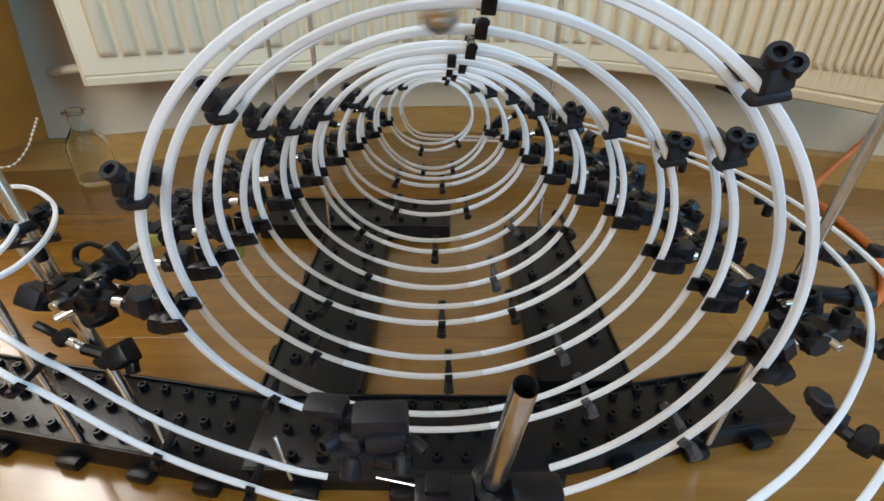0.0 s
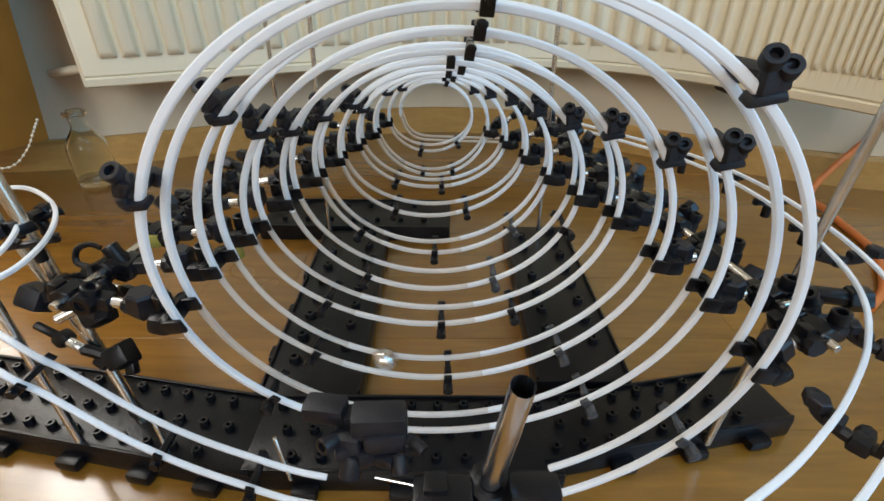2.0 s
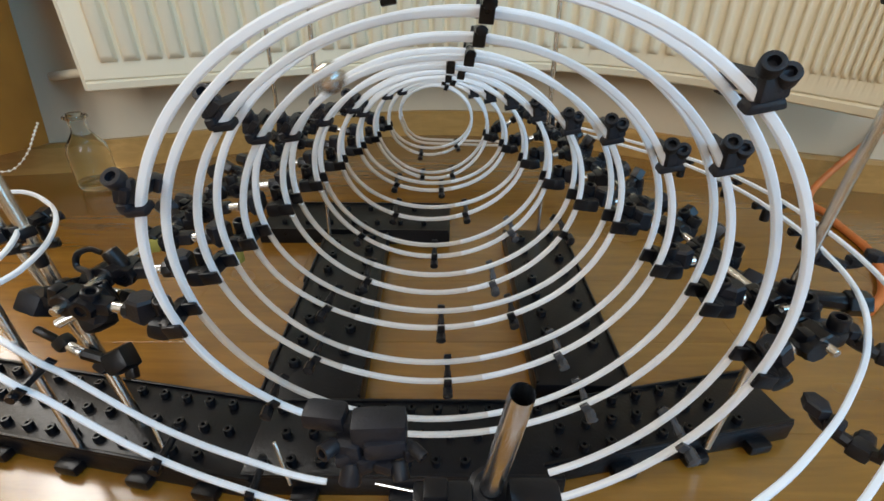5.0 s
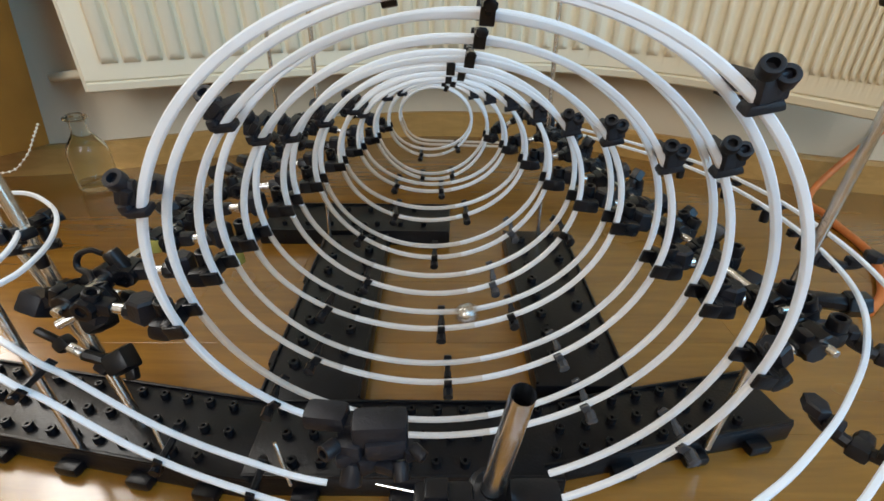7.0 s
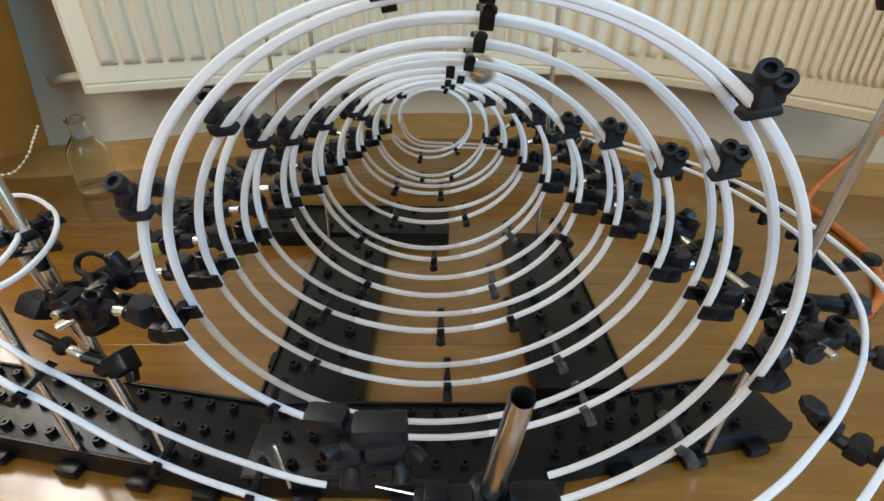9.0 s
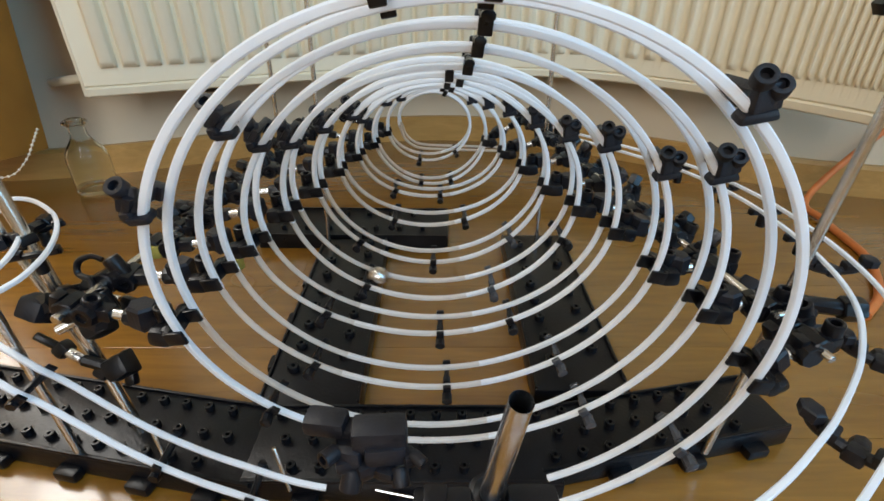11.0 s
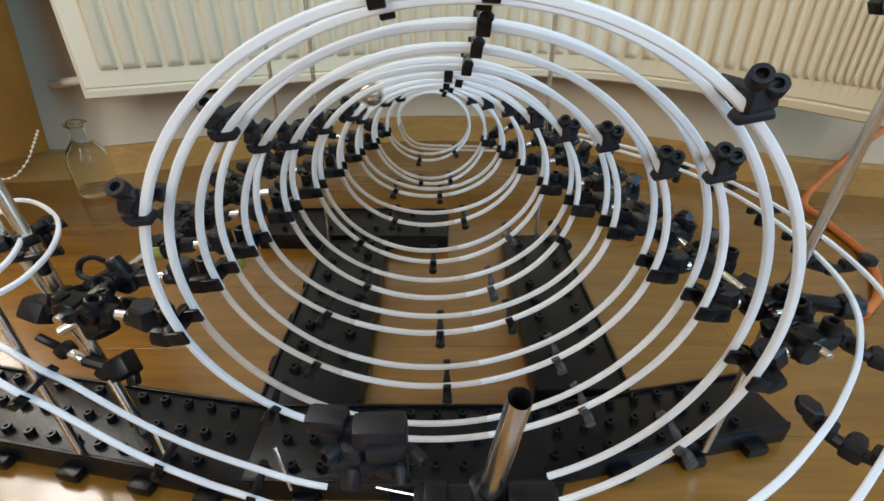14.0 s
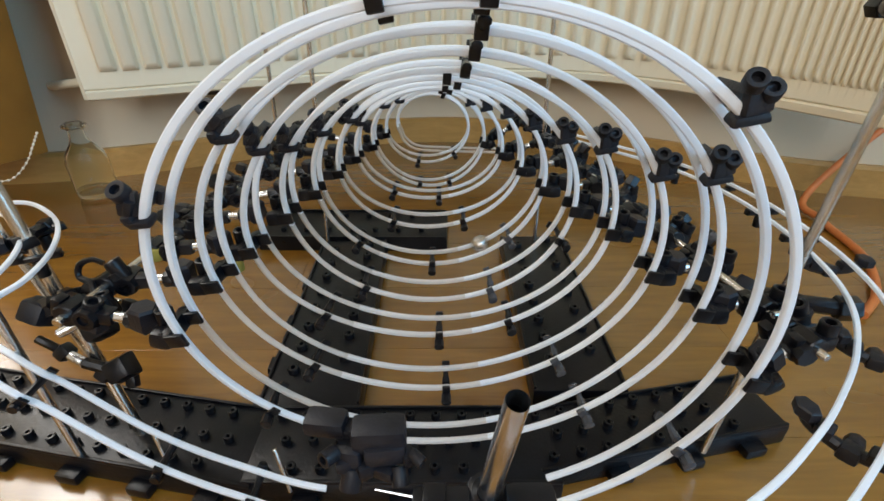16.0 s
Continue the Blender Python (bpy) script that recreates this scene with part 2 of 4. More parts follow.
def strip(bm, xs, front, back, z0, z1, bevel=0.0):
    """A band that follows the niche, between depths front(x) and back(x)."""
    rows = []
    for x in xs:
        f, b = front(x), back(x)
        rows.append([bm.verts.new(c) for c in ((x, b, z0), (x, f, z0), (x, f, z1 - bevel), (x, f + bevel, z1), (x, b, z1))] if bevel else
                    [bm.verts.new(c) for c in ((x, b, z0), (x, f, z0), (x, f, z1), (x, b, z1))])
    n = len(rows[0])
    for q, s in zip(rows, rows[1:]):
        for k in range(n):
            bm.faces.new((q[k], s[k], s[(k + 1) % n], q[(k + 1) % n]))
    bm.faces.new(rows[0])
    bm.faces.new(rows[-1][::-1])
    return bm


def slab(name, x0, x1, y0, y1, z0, z1, mat, label, parent=None):
    bm = bmesh.new()
    block(bm, ((x0 + x1) / 2, (y0 + y1) / 2, (z0 + z1) / 2), x1 - x0, y1 - y0, z1 - z0, bevel=0)
    ob = link(name, bm, mat, parent, label, False)
    return tagged(ob, label, name.split("_")[0], kind="structure") if parent is None else ob


floor = slab("floor", -1.6, 1.2, -2.15, 1.15, -0.06, -0.004, DARK, "floor of honey-coloured laminate planks")
bm = strip(bmesh.new(), XS, wall_y, lambda x: 1.15, 0.0, 2.5)
strip(bm, [-1.4, -1.36], wall_y, lambda x: 1.15, 0.0, 2.5)
strip(bm, [-1.36, -0.79], wall_y, lambda x: 1.15, 2.1, 2.5)
tagged(link("wall_north", bm, WALLP, None, "", False), "cream painted wall with a door opening beside the radiator", "wall", kind="structure")
slab("ceiling", -1.6, 1.2, -2.15, 1.15, 2.5, 2.6, CEILP, "plain white painted ceiling")
slab("wall_west", -1.55, -1.4, -2.15, 1.15, 0.0, 2.5, WALLP, "cream painted wall")
# out of view; the opening is added for the rear fill lamp
bm = bmesh.new()
for a, b, c, d in ((-1.4, -0.95, 0, 2.5), (0.15, 1.0, 0, 2.5), (-0.95, 0.15, 0, 0.85), (-0.95, 0.15, 2.35, 2.5)):
    block(bm, ((a + b) / 2, -2.075, (c + d) / 2), b - a, 0.15, d - c, bevel=0)
tagged(link("wall_south", bm, WALLP, None, "", False), "unseen cream painted wall with an opening added for the rear fill lamp", "wall", kind="structure")
# out of view, set close so its added lamp fades before the radiator
bm = bmesh.new()
for a, b, c, d in ((-2.15, -1.0, 0, 2.5), (-0.10, 1.15, 0, 2.5), (-1.0, -0.10, 0, 0.15), (-1.0, -0.10, 1.75, 2.5)):
    block(bm, (1.075, (a + b) / 2, (c + d) / 2), 0.15, b - a, d - c, bevel=0)
tagged(link("wall_east", bm, WALLP, None, "", False), "unseen cream painted wall with an opening added for the blue fill lamp", "wall", kind="structure")

bm = strip(bmesh.new(), XS, lambda x: wall_y(x) - 0.014, lambda x: wall_y(x) - 0.0005, 0.0, 0.046, 0.005)
tagged(link("baseboard", bm, SKIRT, None, "", False), "stained wooden baseboard along the wall", "baseboard", kind="structure")


def build_radiator():
    """A panel radiator with pressed vertical ribs."""
    x0, x1, z0, z1 = -0.484, 0.50, 0.137, 0.74
    # the right half bends towards the room
    face = lambda x: wall_y(x) - 0.115 if x < 0 else 0.835 - 2.96 * max(x - 0.08, 0.0) ** 2.44
    rad = thing("radiator", (0.2, face(0.2), z0), "cream enamelled panel radiator with pressed vertical ribs under a window", "radiator")
    bm = bmesh.new()

    def along(x, out):
        """A point out from the face by its own slope."""
        k = (face(x + 0.002) - face(x - 0.002)) / 0.004
        ln = math.sqrt(1 + k * k)
        return x + out * k / ln, face(x) - out / ln

    cols = [(x0, -0.008), (x0 + 0.004, 0.0), (x0 + 0.022, 0.0)]
    a = x0 + 0.026
    while a < x1 - 0.006:
        # the pressed ribs close up along the bend
        step = 0.0245 if a < 0.22 else max(0.0275 - (a - 0.22) * 0.099, 0.0040)
        d = 0.012 if a < 0.12 else 0.0105 if a < 0.22 else max(0.0095 - (a - 0.22) * 0.012, 0.0055)
        if a < 0.12:
            # flat ribs with narrow pressed grooves between them
            cols += [(a, 0.0), (a + step * 0.05, d * 0.12), (a + step * 0.13, d * 0.9), (a + step * 0.18, d), (a + step * 0.66, d), (a + step * 0.71, d * 0.9), (a + step * 0.80, d * 0.12), (a + step * 0.84, 0.0)]
            a += step
            continue
        cols += [(a, 0.0), (a + step * 0.07, d * 0.12), (a + step * 0.22, d * 0.88), (a + step * 0.28, d), (a + step * 0.52, d), (a + step * 0.58, d * 0.88), (a + step * 0.74, d * 0.12), (a + step * 0.80, 0.0)]
        a += step
    cols += [(x1 - 0.004, 0.0), (x1, -0.008)]
    zs = [(z0, -0.010, 0), (z0 + 0.003, -0.002, 0), (z0 + 0.012, 0.0, 0), (z0 + 0.0145, -0.003, 0), (z0 + 0.017, 0.0, 0), (z0 + 0.038, 0.0, 0), (z0 + 0.041, 0.0, 0.6), (z0 + 0.048, 0.0, 1), (z1 - 0.055, 0.0, 1), (z1 - 0.044, 0.0, 0), (z1, -0.002, 0)]
    grid = []
    for z, dz, on in zs:
        grid.append([bm.verts.new((*along(x, dz + (d * on if d > 0 else d)), z)) for x, d in cols])
    for r0, r1 in zip(grid, grid[1:]):
        for k in range(len(cols) - 1):
            bm.faces.new((r0[k], r0[k + 1], r1[k + 1], r1[k]))
    part("front_panel", bm, ENAMEL, rad)
    bm = strip(bmesh.new(), [x0 + (x1 - x0) * i / 40 for i in range(41)], lambda x: face(x) + 0.012, lambda x: face(x) + 0.02, z0 + 0.002, z1)
    part("rear_sheet", bm, ENAMEL, rad)
    bm = strip(bmesh.new(), [x0 + 0.01 + (x1 - x0 - 0.02) * i / 40 for i in range(41)], lambda x: face(x) + 0.062, lambda x: face(x) + 0.078, z0 + 0.002, z1)
    part("back_panel", bm, ENAMEL, rad)
    for xe in (x0 + 0.001, x1 - 0.001):
        bm = bmesh.new()
        block(bm, (xe, face(xe) + 0.038, (z0 + z1) / 2), 0.006, 0.07, z1 - z0 - 0.006)
        part("side_cover", bm, ENAMEL, rad)
    for xb in (-0.36, 0.42):
        bm = bmesh.new()
        block(bm, (xb, face(xb) + 0.085, z0 - 0.002), 0.034, 0.062, 0.022)
        part("wall_bracket", bm, DARK, rad, "dark steel wall bracket")
    bm = bmesh.new()
    sweep(bm, spline([(x0 + 0.01, face(x0) + 0.05, z0 + 0.022), (x0 - 0.05, face(x0) + 0.055, z0 + 0.016), (x0 - 0.085, face(x0) + 0.07, z0 + 0.010), (x0 - 0.10, wall_y(x0 - 0.10) + 0.002, z0 + 0.008)], 6), 0.0062, 12)
    part("supply_pipe", bm, ENAMEL, rad, "white painted supply pipe")


build_radiator()


def build_curtain():
    cur = thing("curtain", (-0.62, 0.60, 0.07), "heavy orange-brown curtain hanging just above the floor", "curtain")
    bm = bmesh.new()
    n, m = 90, 24
    rows = []
    for j in range(m + 1):
        z = 0.068 + 1.9 * (j / m) ** 1.4
        row = []
        for i in range(n + 1):
            s = i / n
            x = -0.765 + 0.212 * s + 0.11 * min(0.6, z - 0.068)
            y = 0.605 + 0.022 * math.sin(s * 13 + 0.4 * math.sin(z * 3)) + 0.008 * math.sin(s * 29 + 2)
            if s > 0.93:
                y += (s - 0.93) * 0.6
            if s < 0.2:
                # the unseen far hem is turned back to the jamb to block door light
                y += (0.2 - s) * 0.62
            row.append((x, y, z + 0.01 * math.sin(s * 9) * (1 - j / m)))
        rows.append(row)
    fr = [[bm.verts.new(v) for v in r] for r in rows]
    bk = [[bm.verts.new((v[0], v[1] + 0.004, v[2])) for v in r] for r in rows]
    for j in range(m):
        for i in range(n):
            bm.faces.new((fr[j][i], fr[j][i + 1], fr[j + 1][i + 1], fr[j + 1][i]))
            bm.faces.new((bk[j][i], bk[j + 1][i], bk[j + 1][i + 1], bk[j][i + 1]))
    for i in range(n):
        bm.faces.new((fr[0][i], bk[0][i], bk[0][i + 1], fr[0][i + 1]))
    for j in range(m):
        bm.faces.new((fr[j][n], bk[j][n], bk[j + 1][n], fr[j + 1][n]))
    part("cloth", bm, CLOTH, cur)
    bm = bmesh.new()
    sweep(bm, [(-0.80, 0.605, 1.975), (0.2, 0.605, 1.975)], 0.012, 12)
    part("curtain_rod", bm, STEEL, cur, "steel curtain rod")
    for xe in (-0.76, 0.15):
        bm = bmesh.new()
        sweep(bm, [(xe, 0.605, 1.975), (xe, wall_y(xe) + 0.002, 1.975)], 0.008, 10)
        part("rod_bracket", bm, STEEL, cur)


build_curtain()


def build_bead_chain():
    ch = thing("bead_chain", (-0.52, 0.585, 0.12), "string of small cream beads looped at the curtain's hem", "bead chain")
    pts = spline([(-0.500, 0.59, 0.118), (-0.504, 0.580, 0.104), (-0.512, 0.57, 0.086), (-0.535, 0.565, 0.067), (-0.565, 0.563, 0.066), (-0.60, 0.565, 0.074), (-0.64, 0.567, 0.11), (-0.66, 0.575, 0.17)], 14)
    bead = None
    for p in pts[::4]:
        if bead is None:
            bm = bmesh.new()
            bmesh.ops.create_icosphere(bm, subdivisions=2, radius=0.0017)
            bead = q = link("bead", bm, BEAD, ch)
        else:
            q = new("bead", bead.data)
            q.parent = ch
        q.location = p - ch.location
    bm = bmesh.new()
    sweep(bm, pts, 0.0006, 5)
    part("cord", bm, BEAD, ch)


build_bead_chain()


def build_bottle():
    bt = thing("glass_bottle", (-0.535, 0.675, 0.0), "clear empty glass bottle standing on the floor by the curtain", "bottle")
    prof = [(0.0, 0.002), (0.034, 0.002), (0.038, 0.008), (0.038, 0.062), (0.034, 0.076), (0.020, 0.092), (0.015, 0.100), (0.015, 0.116), (0.018, 0.118), (0.018, 0.125), (0.014, 0.127), (0.0125, 0.118), (0.0125, 0.1), (0.031, 0.074), (0.0355, 0.06), (0.0355, 0.01), (0.0, 0.006)]
    bm = bmesh.new()
    rings = [[bm.verts.new((-0.516 + r * 0.72 * math.cos(k * math.pi / 14), 0.675 + r * 0.72 * math.sin(k * math.pi / 14), z * 0.86)) for k in range(28)] if r else [bm.verts.new((-0.516, 0.675, z * 0.86))] for r, z in prof]
    for q, s in zip(rings, rings[1:]):
        for k in range(28):
            a = [q[k % len(q)], q[(k + 1) % len(q)], s[(k + 1) % len(s)], s[k % len(s)]]
            u = []
            for v in a:
                if v not in u:
                    u.append(v)
            bm.faces.new(u)
    part("body", bm, GLASS, bt).visible_shadow = False
    bm = bmesh.new()
    pts = [(-0.516 + 0.0138 * math.cos(k * math.pi / 12), 0.675 + 0.0138 * math.sin(k * math.pi / 12), 0.1045) for k in range(25)]
    sweep(bm, pts, 0.0024, 8)
    part("lip", bm, GLASS, bt, "rounded glass lip").visible_shadow = False


build_bottle()

# an orange hose that leans from the radiator's end down to the floor
hose = thing("orange_hose", (0.50, 0.60, 0.0), "orange rubber hose rising from the floor past the radiator", "hose")
bm = bmesh.new()
sweep(bm, spline([(0.40, 0.36, 0.0046), (0.443, 0.398, 0.0046), (0.485, 0.47, 0.0046), (0.50, 0.56, 0.006), (0.512, 0.615, 0.02), (0.635, 0.655, 0.122), (0.76, 0.65, 0.235), (0.88, 0.65, 0.36)], 10), 0.0045, 12)
part("hose", bm, COPPER, hose)


# ---------------------------------------------------------------- the spiral of rails
GAUGE, LEAN, TUBE = 0.01652, 0.1318, 0.00164
SHAPE = (
    (-0.00148, -0.00750, 0.00011, -0.00176, -0.00220),
    (0.15730, -0.02125, -0.02020, 0.00249, -0.00054),
    (0.08275, -0.03587, 0.01027, -0.00450, -0.00748),
    (0.06973, -0.03383, 0.01565, -0.00761, -0.00405),
    (0.32824, 0.22191, 0.08922, 0.01041, -0.02107),
)


# how far each ring sags at its lowest point, and how much its rails spread there
SAG = (-0.0007, 0.0015, -0.0022, 0.0016, 0.0036, -0.0031, -0.0045, 0.0063, -0.001)
SPREAD = (-0.0045, -0.0006, 0.0011, 0.0079, 0.0008, 0.0068, 0.0041, 0.0012, 0.006)


# where holders push one rail a little sideways: turn, reach, rail, shift
PUSH = ((0.20, 0.2, -0.5, 0.0018), (0.79, 0.2, -0.5, 0.0020), (0.77, 0.2, 0.5, 0.0026), (1.28, 0.2, -0.5, -0.0030), (1.71, 0.2, -0.5, 0.0030), (1.70, 0.2, 0.5, 0.0022), (2.30, 0.16, -0.5, -0.0045), (2.30, 0.16, 0.5, -0.0016))


def spiral(u, side):
    """Turn u of the spiral (0: top of the first full ring), side -0.5 near rail, 0.5 far rail, 0 middle. Place and outward direction."""
    v = (u - 4.5) / 4.5
    cx, cz, rx, rz, fy = [sum(c * v ** i for i, c in enumerate(row)) for row in SHAPE]
    th = 2 * math.pi * u
    wob = 0.0006 * math.sin(2.3 * th + side * 2.0)
    out = Vector((-math.sin(th), 0, math.cos(th)))
    p = Vector((cx - rx * math.sin(th), 0, cz + rz * math.cos(th))) + out * wob
    low = max(0.0, -math.cos(th)) ** 1.5
    k = math.floor(u)
    sag, spread = (SAG[k], SPREAD[k]) if 0 <= k < len(SAG) else (0, 0)
    p.z -= sag * low
    # the first ring's rails stand apart at its upper shoulder
    apart = math.cos((u - 0.06) / 0.22 * math.pi / 2) ** 2 if abs(u - 0.06) < 0.22 else 0.0
    p -= out * side * 0.0042 * apart
    for at, reach, rail, shift in PUSH:
        if rail == side and abs(u - at) < reach:
            p.x += shift * math.cos((u - at) / reach * math.pi / 2) ** 2
    p.y = fy - LEAN * rz * math.cos(th) + (GAUGE + spread * low) * side
    return p, out


def axis_at(u):
    a, b = spiral(u, -0.5)[0], spiral(u, 0.5)[0]
    return (b - a).normalized()


def tangent_at(u):
    return (spiral(u + 0.004, 0)[0] - spiral(u - 0.004, 0)[0]).normalized()


U0, U1 = -0.47, 9.30
LEAD = [(-0.43, 0.33, 0.16), (-0.36, 0.245, 0.142), (-0.2306, 0.1881, 0.1058), (-0.2052, 0.1839, 0.0886), (-0.16, 0.1751, 0.0593), (-0.1122, 0.1662, 0.0425), (-0.058, 0.1595, 0.0305)]
track = thing("spiral_track", (0, 0.33, 0.08), "twin milky-white plastic rails wound into a long narrowing spiral", "marble run")
for side in (-0.5, 0.5):
    lead = spline([Vector(p) + Vector((0, GAUGE * side, 0)) for p in LEAD] + [spiral(U0, side)[0], spiral(U0 + 0.05, side)[0]], 10)[:-10]
    n = int((U1 - U0) * 128)
    pts = lead[:-1] + [spiral(U0 + (U1 - U0) * i / n, side)[0] for i in range(n + 1)]
    tail = pts[-1]
    pts += spline([tail, tail + Vector((0.006, 0.006, -0.016)), tail + Vector((0.024, 0.012, -0.029)), tail + Vector((0.07, 0.016, -0.033)), tail + Vector((0.14, 0.012, -0.034))], 8)[1:]
    # one run is pieced together from shorter lengths that meet in the holders and ties
    start = len(lead) - 1
    turn = lambda i: U0 + (U1 - U0) * min(max((i - start) / n, 0), 1)
    # the run is open between the front clamp and the first ring
    part("rail", sweep(bmesh.new(), pts[:60], TUBE, 16, boxy=4.5), RAIL, track)
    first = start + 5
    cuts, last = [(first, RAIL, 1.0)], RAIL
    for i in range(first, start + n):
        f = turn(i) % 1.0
        want = RAIL_TAN if 0.268 < f < 0.40 else RAIL_WARM if 0.40 <= f < 0.53 else RAIL
        if turn(i) < -0.28 or (want is RAIL_TAN and turn(i) < 1 and side < 0):
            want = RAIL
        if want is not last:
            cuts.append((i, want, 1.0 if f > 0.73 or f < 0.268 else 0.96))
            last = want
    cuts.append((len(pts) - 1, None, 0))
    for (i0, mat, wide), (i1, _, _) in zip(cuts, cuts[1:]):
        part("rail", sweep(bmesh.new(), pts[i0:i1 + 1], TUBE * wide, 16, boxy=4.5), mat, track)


def add_tie(parent, u, mat=BLACK):
    """A little black cross tie that clips the two rails together from outside."""
    a, out = spiral(u, -0.5)
    b, _ = spiral(u, 0.5)
    t, ax = tangent_at(u), axis_at(u)
    gap = (b - a).length
    lie = out * (TUBE + 0.0016)
    slim = 0.78 if out.z > 0.8 else 1.0
    bm = bmesh.new()
    stops = ((-0.0095, 0.0026), (-0.0093, 0.0030), (-0.0030, 0.0029), (-0.0028, 0.0017), (gap * 0.35, 0.0017), (gap * 0.36, 0.0023), (gap * 0.66, 0.0023), (gap * 0.67, 0.0017), (gap + 0.0038, 0.0017))
    sweep(bm, [a + lie + ax * d for d, _ in stops], [r * slim for _, r in stops], 8, hint=out, squash=0.8, boxy=5.0)
    tie = part("tie", bm, mat, parent, "" if mat is BLACK else "glossy grey plastic tie")
    for p, s in ((a, -1), (b, 1)):
        bm = bmesh.new()
        block(bm, p + ax * s * (TUBE + 0.0010) + out * 0.0004, 0.0050, 0.0022, 0.0072, (t, ax, out), 0.25)
        part("clip", bm, mat, tie)


def add_lead_tie(parent, k):
    """A black tie across the two rails of the run-in."""
    line = spline(LEAD, 10)
    p, t = line[k], (line[k + 1] - line[k - 1]).normalized()
    s = Vector((0, 1, 0))
    up = t.cross(s).normalized()
    up = up if up.z > 0 else -up
    bm = bmesh.new()
    sweep(bm, [p - up * 0.0034 - s * (GAUGE / 2 + 0.006), p - up * 0.0034 - s * 0.002, p - up * 0.0034 + s * 0.002, p - up * 0.0034 + s * (GAUGE / 2 + 0.004)], [0.0024, 0.0019, 0.0019, 0.0022], 8, boxy=4.0)
    hollow(bm, p - up * 0.004 - s * GAUGE / 2, p - up * 0.012 - s * GAUGE / 2, 0.0030, 0.0016, 8, 0.5)
    tie = part("tie", bm, BLACK, parent)
    for k in (-0.5, 0.5):
        bm = bmesh.new()
        block(bm, p + s * (GAUGE * k + math.copysign(TUBE + 0.0010, k)) - up * 0.0002, 0.0052, 0.0020, 0.0066, (t, s, up), 0.25)
        part("clip", bm, BLACK, tie)


for k in (25, 42, 52):
    add_lead_tie(track, k)
for u in (-0.34, 0.36, 0.607, 1.382, 1.5, 1.601, 2.378, 2.496, 2.572, 3.404, 3.565, 3.68, 4.372, 4.491, 4.619, 5.419, 5.552, 6.403, 6.51, 7.46, 7.55, 8.45,
          -0.01, 0.028, 0.986, 1.982, 2.98, 3.99, 4.97, 5.98, 6.96, 7.97, 8.94, 8.6):
    add_tie(track, u, CLIPM if u in (0.607, 1.601, -0.34, 3.565, 4.619) else BLACK)

# ---------------------------------------------------------------- outer rail loop
OUTER = [(0.105, 0.51, 0.14), (0.1491, 0.4593, 0.14), (0.1997, 0.3903, 0.14), (0.2195, 0.332, 0.14), (0.2235, 0.2743, 0.14), (0.2175, 0.2245, 0.14), (0.2042, 0.1882, 0.14), (0.1815, 0.1561, 0.14), (0.1562, 0.1308, 0.14),
         (0.1342, 0.1127, 0.14), (0.1025, 0.0917, 0.139), (0.05, 0.066, 0.14), (-0.03, 0.045, 0.142), (-0.13, 0.03, 0.148), (-0.185, 0.10, 0.155),
         (-0.197, 0.1605, 0.16), (-0.1957, 0.1889, 0.16), (-0.2038, 0.219, 0.16), (-0.2238, 0.2509, 0.16), (-0.2541, 0.2752, 0.16), (-0.2738, 0.2779, 0.16), (-0.285, 0.2571, 0.16), (-0.283, 0.235, 0.16)]
OUT_LINE = spline(OUTER, 10)
outer = thing("outer_track", (0.2, 0.3, 0.14), "twin milky-white plastic rails in a wide loop round the spiral", "marble run")


def outer_at(i):
    a, b = OUT_LINE[max(i - 1, 0)], OUT_LINE[min(i + 1, len(OUT_LINE) - 1)]
    t = (b - a).normalized()
    return OUT_LINE[i], t, t.cross(Vector((0, 0, 1))).normalized()


# the inner rail runs on the line, the other one outside it
for off in (0.0, -GAUGE):
    pts = [outer_at(i)[0] + outer_at(i)[2] * off for i in range(len(OUT_LINE))]
    part("rail", sweep(bmesh.new(), pts, TUBE * 0.74, 16, boxy=4.5), RAIL, outer)
for i in (4, 12, 20, 27, 34, 41, 170, 180):
    p, t, s = outer_at(i)
    bm = bmesh.new()
    mid = p - s * GAUGE / 2 - Vector((0, 0, 0.004))
    up = Vector((0, 0, 1))
    block(bm, mid, 0.004, GAUGE + 0.007, 0.0025, (t, s, up), 0.25)
    for k in (0, 1):
        block(bm, p - s * GAUGE * k - up * 0.0028, 0.006, 0.006, 0.0035, (t, s, up), 0.25)
    hollow(bm, mid - up * 0.002, mid - up * 0.011, 0.0032, 0.0018, 10)
    part("tie", bm, BLACK, outer)


